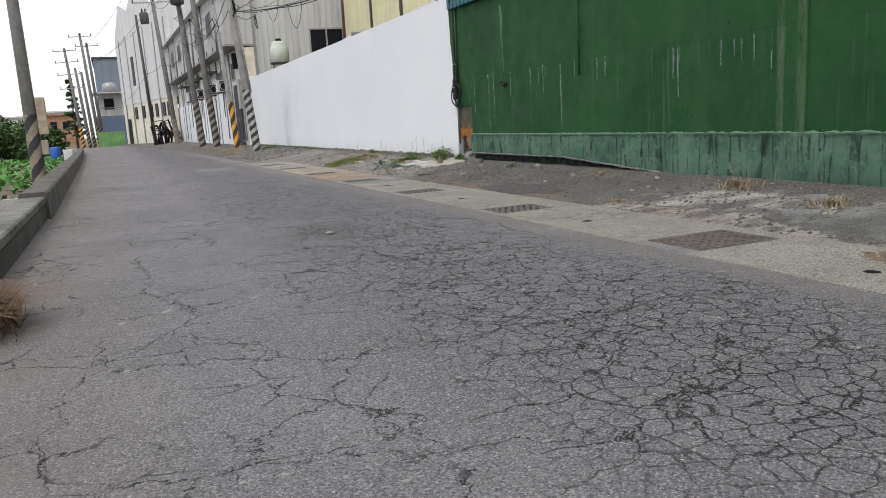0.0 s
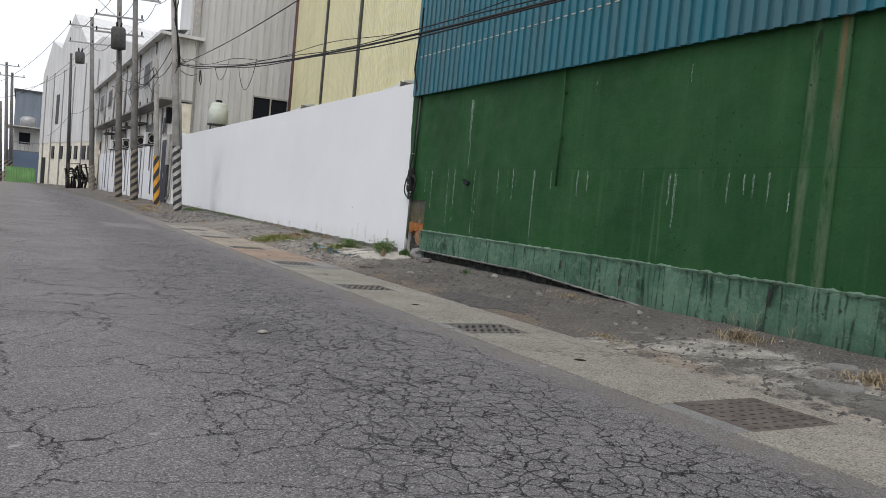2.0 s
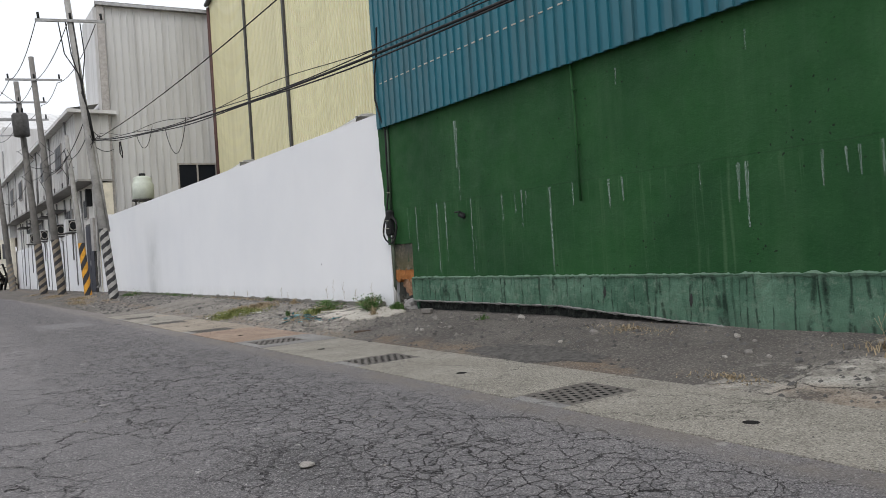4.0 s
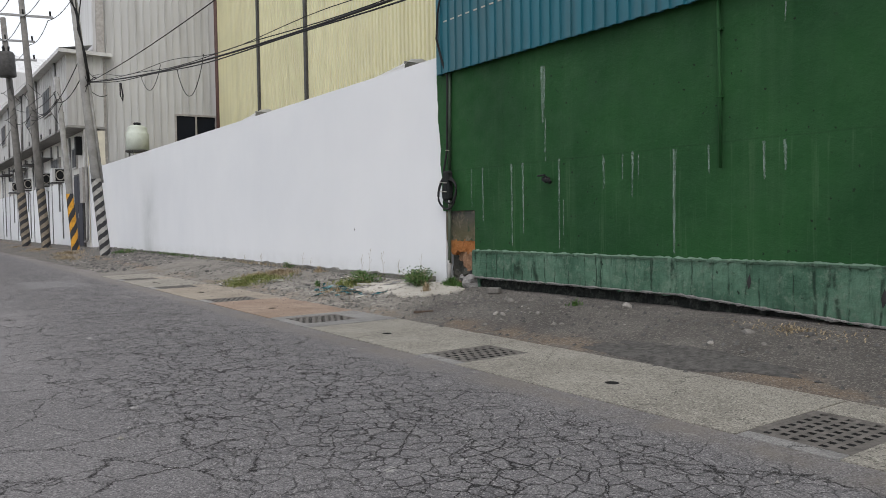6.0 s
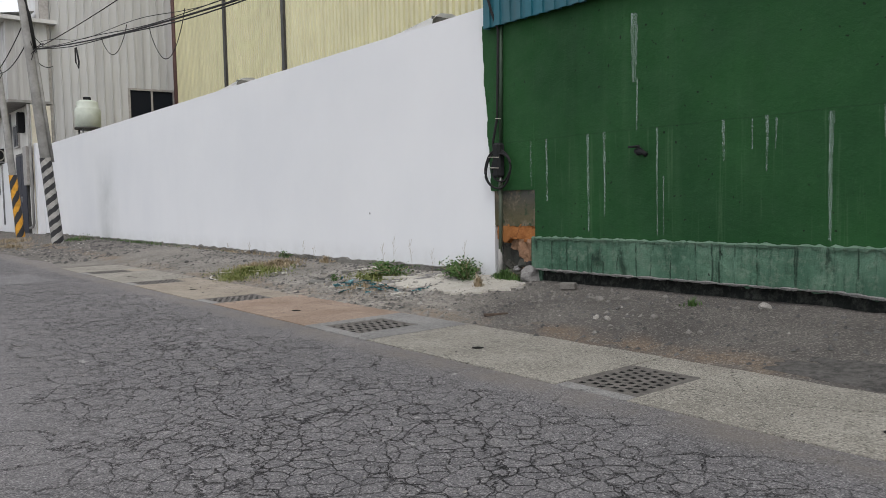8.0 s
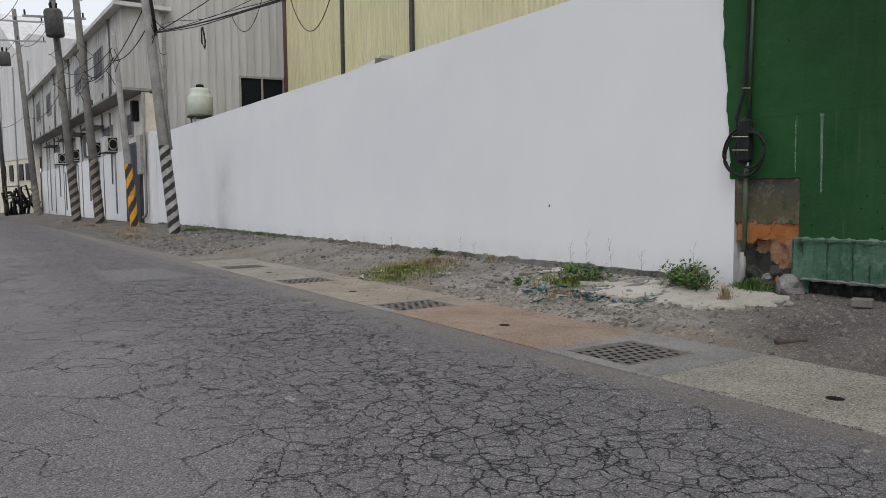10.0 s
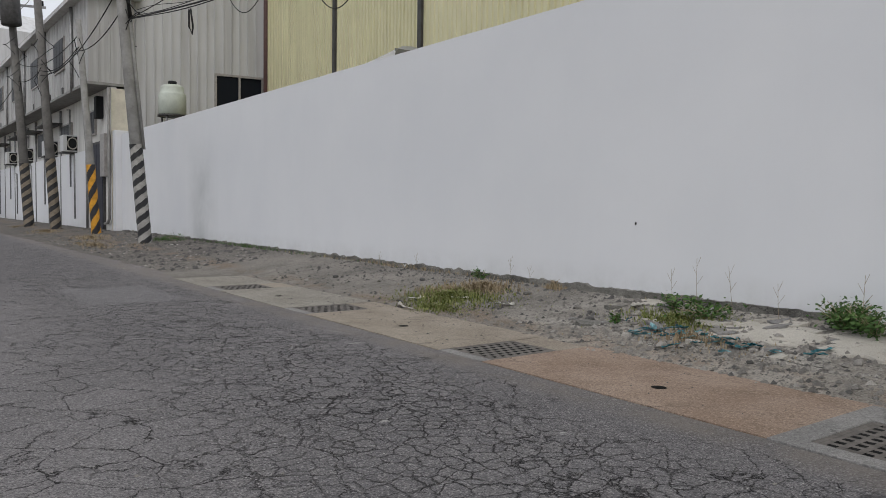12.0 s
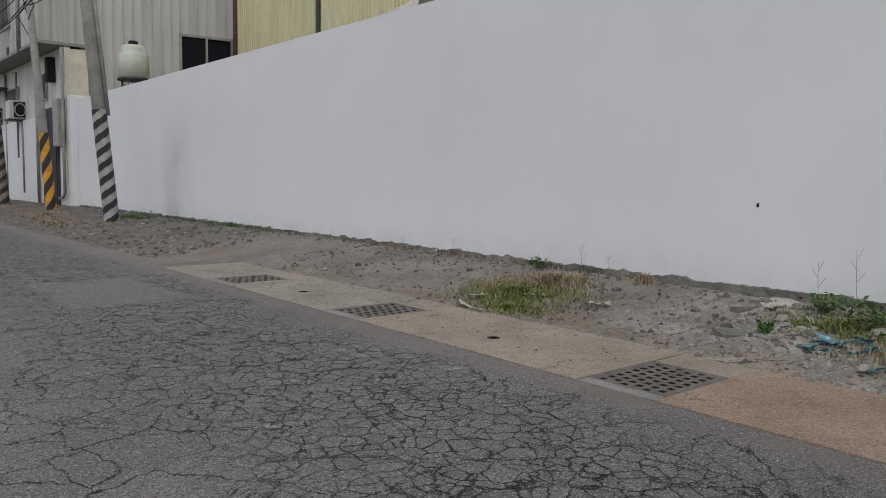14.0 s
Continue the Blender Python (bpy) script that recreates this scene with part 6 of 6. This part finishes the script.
lp = utility_pole(-2.27, 24.0, -0.4, 10.5, 0.18, -0.3, 0, BROWNSTRIPE, BLACKPAINT, 2.3, 3.5, DARKPOLE, "tapering concrete pole with faded yellow and black stripes by the field")
box("meter_box", 0.17, -0.1, 1.75, 0.40, 0.16, 2.75, plain("tan_box", (0.36, 0.30, 0.22), 0.7), lp, 0.01, "tan meter box")
box("meter_box", 0.17, -0.1, 1.2, 0.34, 0.12, 1.6, plain("tan_box_lower", (0.33, 0.28, 0.21), 0.7), lp, 0.01)

# poles at the bend
FARP = [(-3.35, 101, 11.6, 0.9), (-2.75, 104, 9.6, 0.8), (-2.2, 103, 9.0, 0.7), (-1.6, 102, 13.4, 0.7), (-1.15, 103, 12.4, 0.6)]
for k, (x, y, h, lean) in enumerate(FARP):
    p = utility_pole(x, y, 0, h, 0.22, -lean * 4, 0, BROWNSTRIPE if k else YELLOWPAINT, BLACKPAINT, 2.4, 5, DARKPOLE, "utility pole with warning stripes at the road bend")
    if k in (0, 3, 4):
        for z in ((h - 0.3, h - 1.6, h - 3.0, h - 4.6) if k == 0 else (h - 0.4,)):
            crossarm(p, z, 2.6)

# pile of rusty pipes under the steel pole
pile = thing("pipe_pile", 4.5, 77.2, 0.15, "heap of rusty bent pipes beside the steel pole", "pipe pile")
rr = random.Random(9)
for k in range(26):
    x = rr.uniform(-1.1, 0.6)
    h = rr.uniform(0.9, 2.2)
    l = rr.uniform(0.4, 1.2)
    tube("pipe", [(x, rr.uniform(-1, 1), 0), (x + rr.uniform(-0.3, 0.3), rr.uniform(-1, 1), h), (x + l * 0.5, rr.uniform(-1, 1), h + 0.1), (x + l, rr.uniform(-1, 1), h * 0.5)], 0.07, BLACKPL if k % 3 else RUSTIRON, pile, 6)

# ---- wires ----
def wire(pts, r, label, material=CABLE):
    return tagged(tube("overhead_cable", pts, r, material, None, 5), label, "cable", "overhead cables")


def trunk_line(off, r):
    a, b = Vector((5.3, 35.2, 6.26)), Vector((4.14, -18.63, 3.71))
    pts = []
    for i in range(41):
        s = i / 40 * 0.56
        p = a.lerp(b, s) - Vector((0, 0, 1.41 * 4 * s * (1 - s)))
        wob = off * (1 + 0.5 * math.sin(i * 0.55 + off * 40))
        pts.append(p + Vector((wob * 0.5, 0, wob)))
    pts += [Vector((5.2, 1.0, 3.75)), Vector((6.2, -4, 4.2)), Vector((6.9, -9, 4.6))]
    return pts


wire(trunk_line(0.0, 0.03), 0.019, "thick black cable bundle sagging along the street")
wire(trunk_line(0.07, 0.016), 0.009, "thin cable tied to the bundle")
wire(trunk_line(-0.05, 0.016), 0.012, "second cable of the sagging bundle")
wire(trunk_line(0.17, 0.012), 0.007, "slack cable above the bundle")
wire(sag((5.3, 35.2, 6.25), (4.18, -10.4, 6.46), 0.87, 40)[:27] + [Vector((5.3, -1.5, 5.9)), Vector((6.9, -9, 6.3))], 0.012, "single cable rising along the street")
for y, d in ((24.0, 0.75), (27.5, 0.5)):
    s = (35.2 - y) / 53.8
    p = Vector((5.3, 35.2, 6.26)).lerp(Vector((4.14, -18.63, 3.71)), s) - Vector((0, 0, 1.41 * 4 * s * (1 - s)))
    wire([p + Vector((0, -1.9 * u, -d * math.sin(math.pi * u) ** 0.8 - 0.05 * u)) for u in steps(0, 1, 16)], 0.008, "loose loop hanging from the cable bundle")
wire([Vector((5.05, 29.5, 5.3)), Vector((5.05, 29.5, 4.95)), Vector((5.1, 29.45, 4.8)), Vector((5.1, 29.4, 4.95)), Vector((5.05, 29.4, 5.3))], 0.02, "short black loop hanging from the bundle")
for a, b, za, zb, d in (((4.65, 35.2), (4.8, 48.0), 10.7, 11.3, 0.4), ((3.6, 35.2), (3.7, 48.0), 10.7, 11.3, 0.5), ((5.6, 35.2), (5.9, 48.0), 10.7, 11.3, 0.5),
                        ((4.8, 48.0), (4.5, 53.0), 11.3, 11.1, 0.2), ((3.7, 48), (3.2, 53), 11.3, 11.1, 0.2), ((5.9, 48), (5.7, 53), 11.3, 11.1, 0.3),
                        ((3.2, 53.0), (2.6, 70.0), 11.1, 13.3, 0.6), ((4.5, 53.0), (4.1, 70.0), 10.1, 12.0, 0.8), ((5.7, 53.0), (5.7, 70.0), 11.1, 13.3, 0.6),
                        ((2.6, 70.0), (-3.9, 101.0), 13.3, 10.5, 1.0), ((4.1, 70.0), (-3.0, 101.0), 12.0, 9.2, 1.2), ((5.7, 70.0), (-1.3, 103.0), 13.3, 10.5, 1.2),
                        ((5.0, 35.2), (5.3, 42.2), 6.3, 6.5, 0.25), ((5.3, 42.2), (5.0, 48.0), 6.6, 6.6, 0.3), ((5.0, 48.0), (4.8, 53.0), 6.6, 6.8, 0.2), ((4.8, 53), (4.6, 70), 6.8, 7.0, 0.7),
                        ((5.0, 35.2), (5.0, 48.0), 7.0, 6.4, 0.6), ((5.3, 42.2), (4.8, 53.0), 7.0, 7.6, 0.5), ((5.2, 42.2), (6.3, 46.0), 6.9, 6.6, 0.3), ((5.0, 48), (6.0, 50.5), 7.4, 7.2, 0.4),
                        ((4.6, 70), (3.3, 78), 7.2, 6.8, 0.3), ((3.3, 78), (1.5, 104), 6.6, 5.5, 0.6), ((5.0, 35.2), (7.6, 43.6), 6.4, 7.2, 0.3)):
    wire(sag((*a, za), (*b, zb), d, 14), 0.016, "overhead cable strung between the poles")
for k in range(4):
    a = Vector((4.7 + 0.25 * k - 0.4, 35.1, 10.65))
    wire([a, a + Vector((0.15 - 0.02 * k, 0, -1.2)), Vector((4.95, 35.05, 8.6 - 0.2 * k)), Vector((5.1 + 0.02 * k, 34.98, 7.2)), Vector((5.22 + 0.02 * k, 34.97, 6.2))], 0.022, "black service cable running down the pole")
rr = random.Random(21)
for k, (x, y, z) in enumerate(((5.3, 42.1, 6.6), (5.0, 47.9, 6.7), (4.85, 52.9, 7.0), (5.1, 35.0, 6.4), (4.9, 47.9, 7.8), (4.7, 52.9, 8.4))):
    for q in range(2):
        a = Vector((x, y - 0.2, z + 0.3 * q))
        side, drop = rr.uniform(-0.5, 0.6), rr.uniform(0.5, 1.3)
        wire([a + Vector((side * math.sin(math.pi * u), 0.05, -drop * u - 0.15 * math.sin(math.tau * u))) for u in steps(0, 1, 12)], 0.013, "slack service cable looped on a pole")
wire(sag((-2.27, 24.0, 9.9), (4.5, 53.0, 11.1), 0.5, 16), 0.014, "overhead cable crossing the road to the field pole")
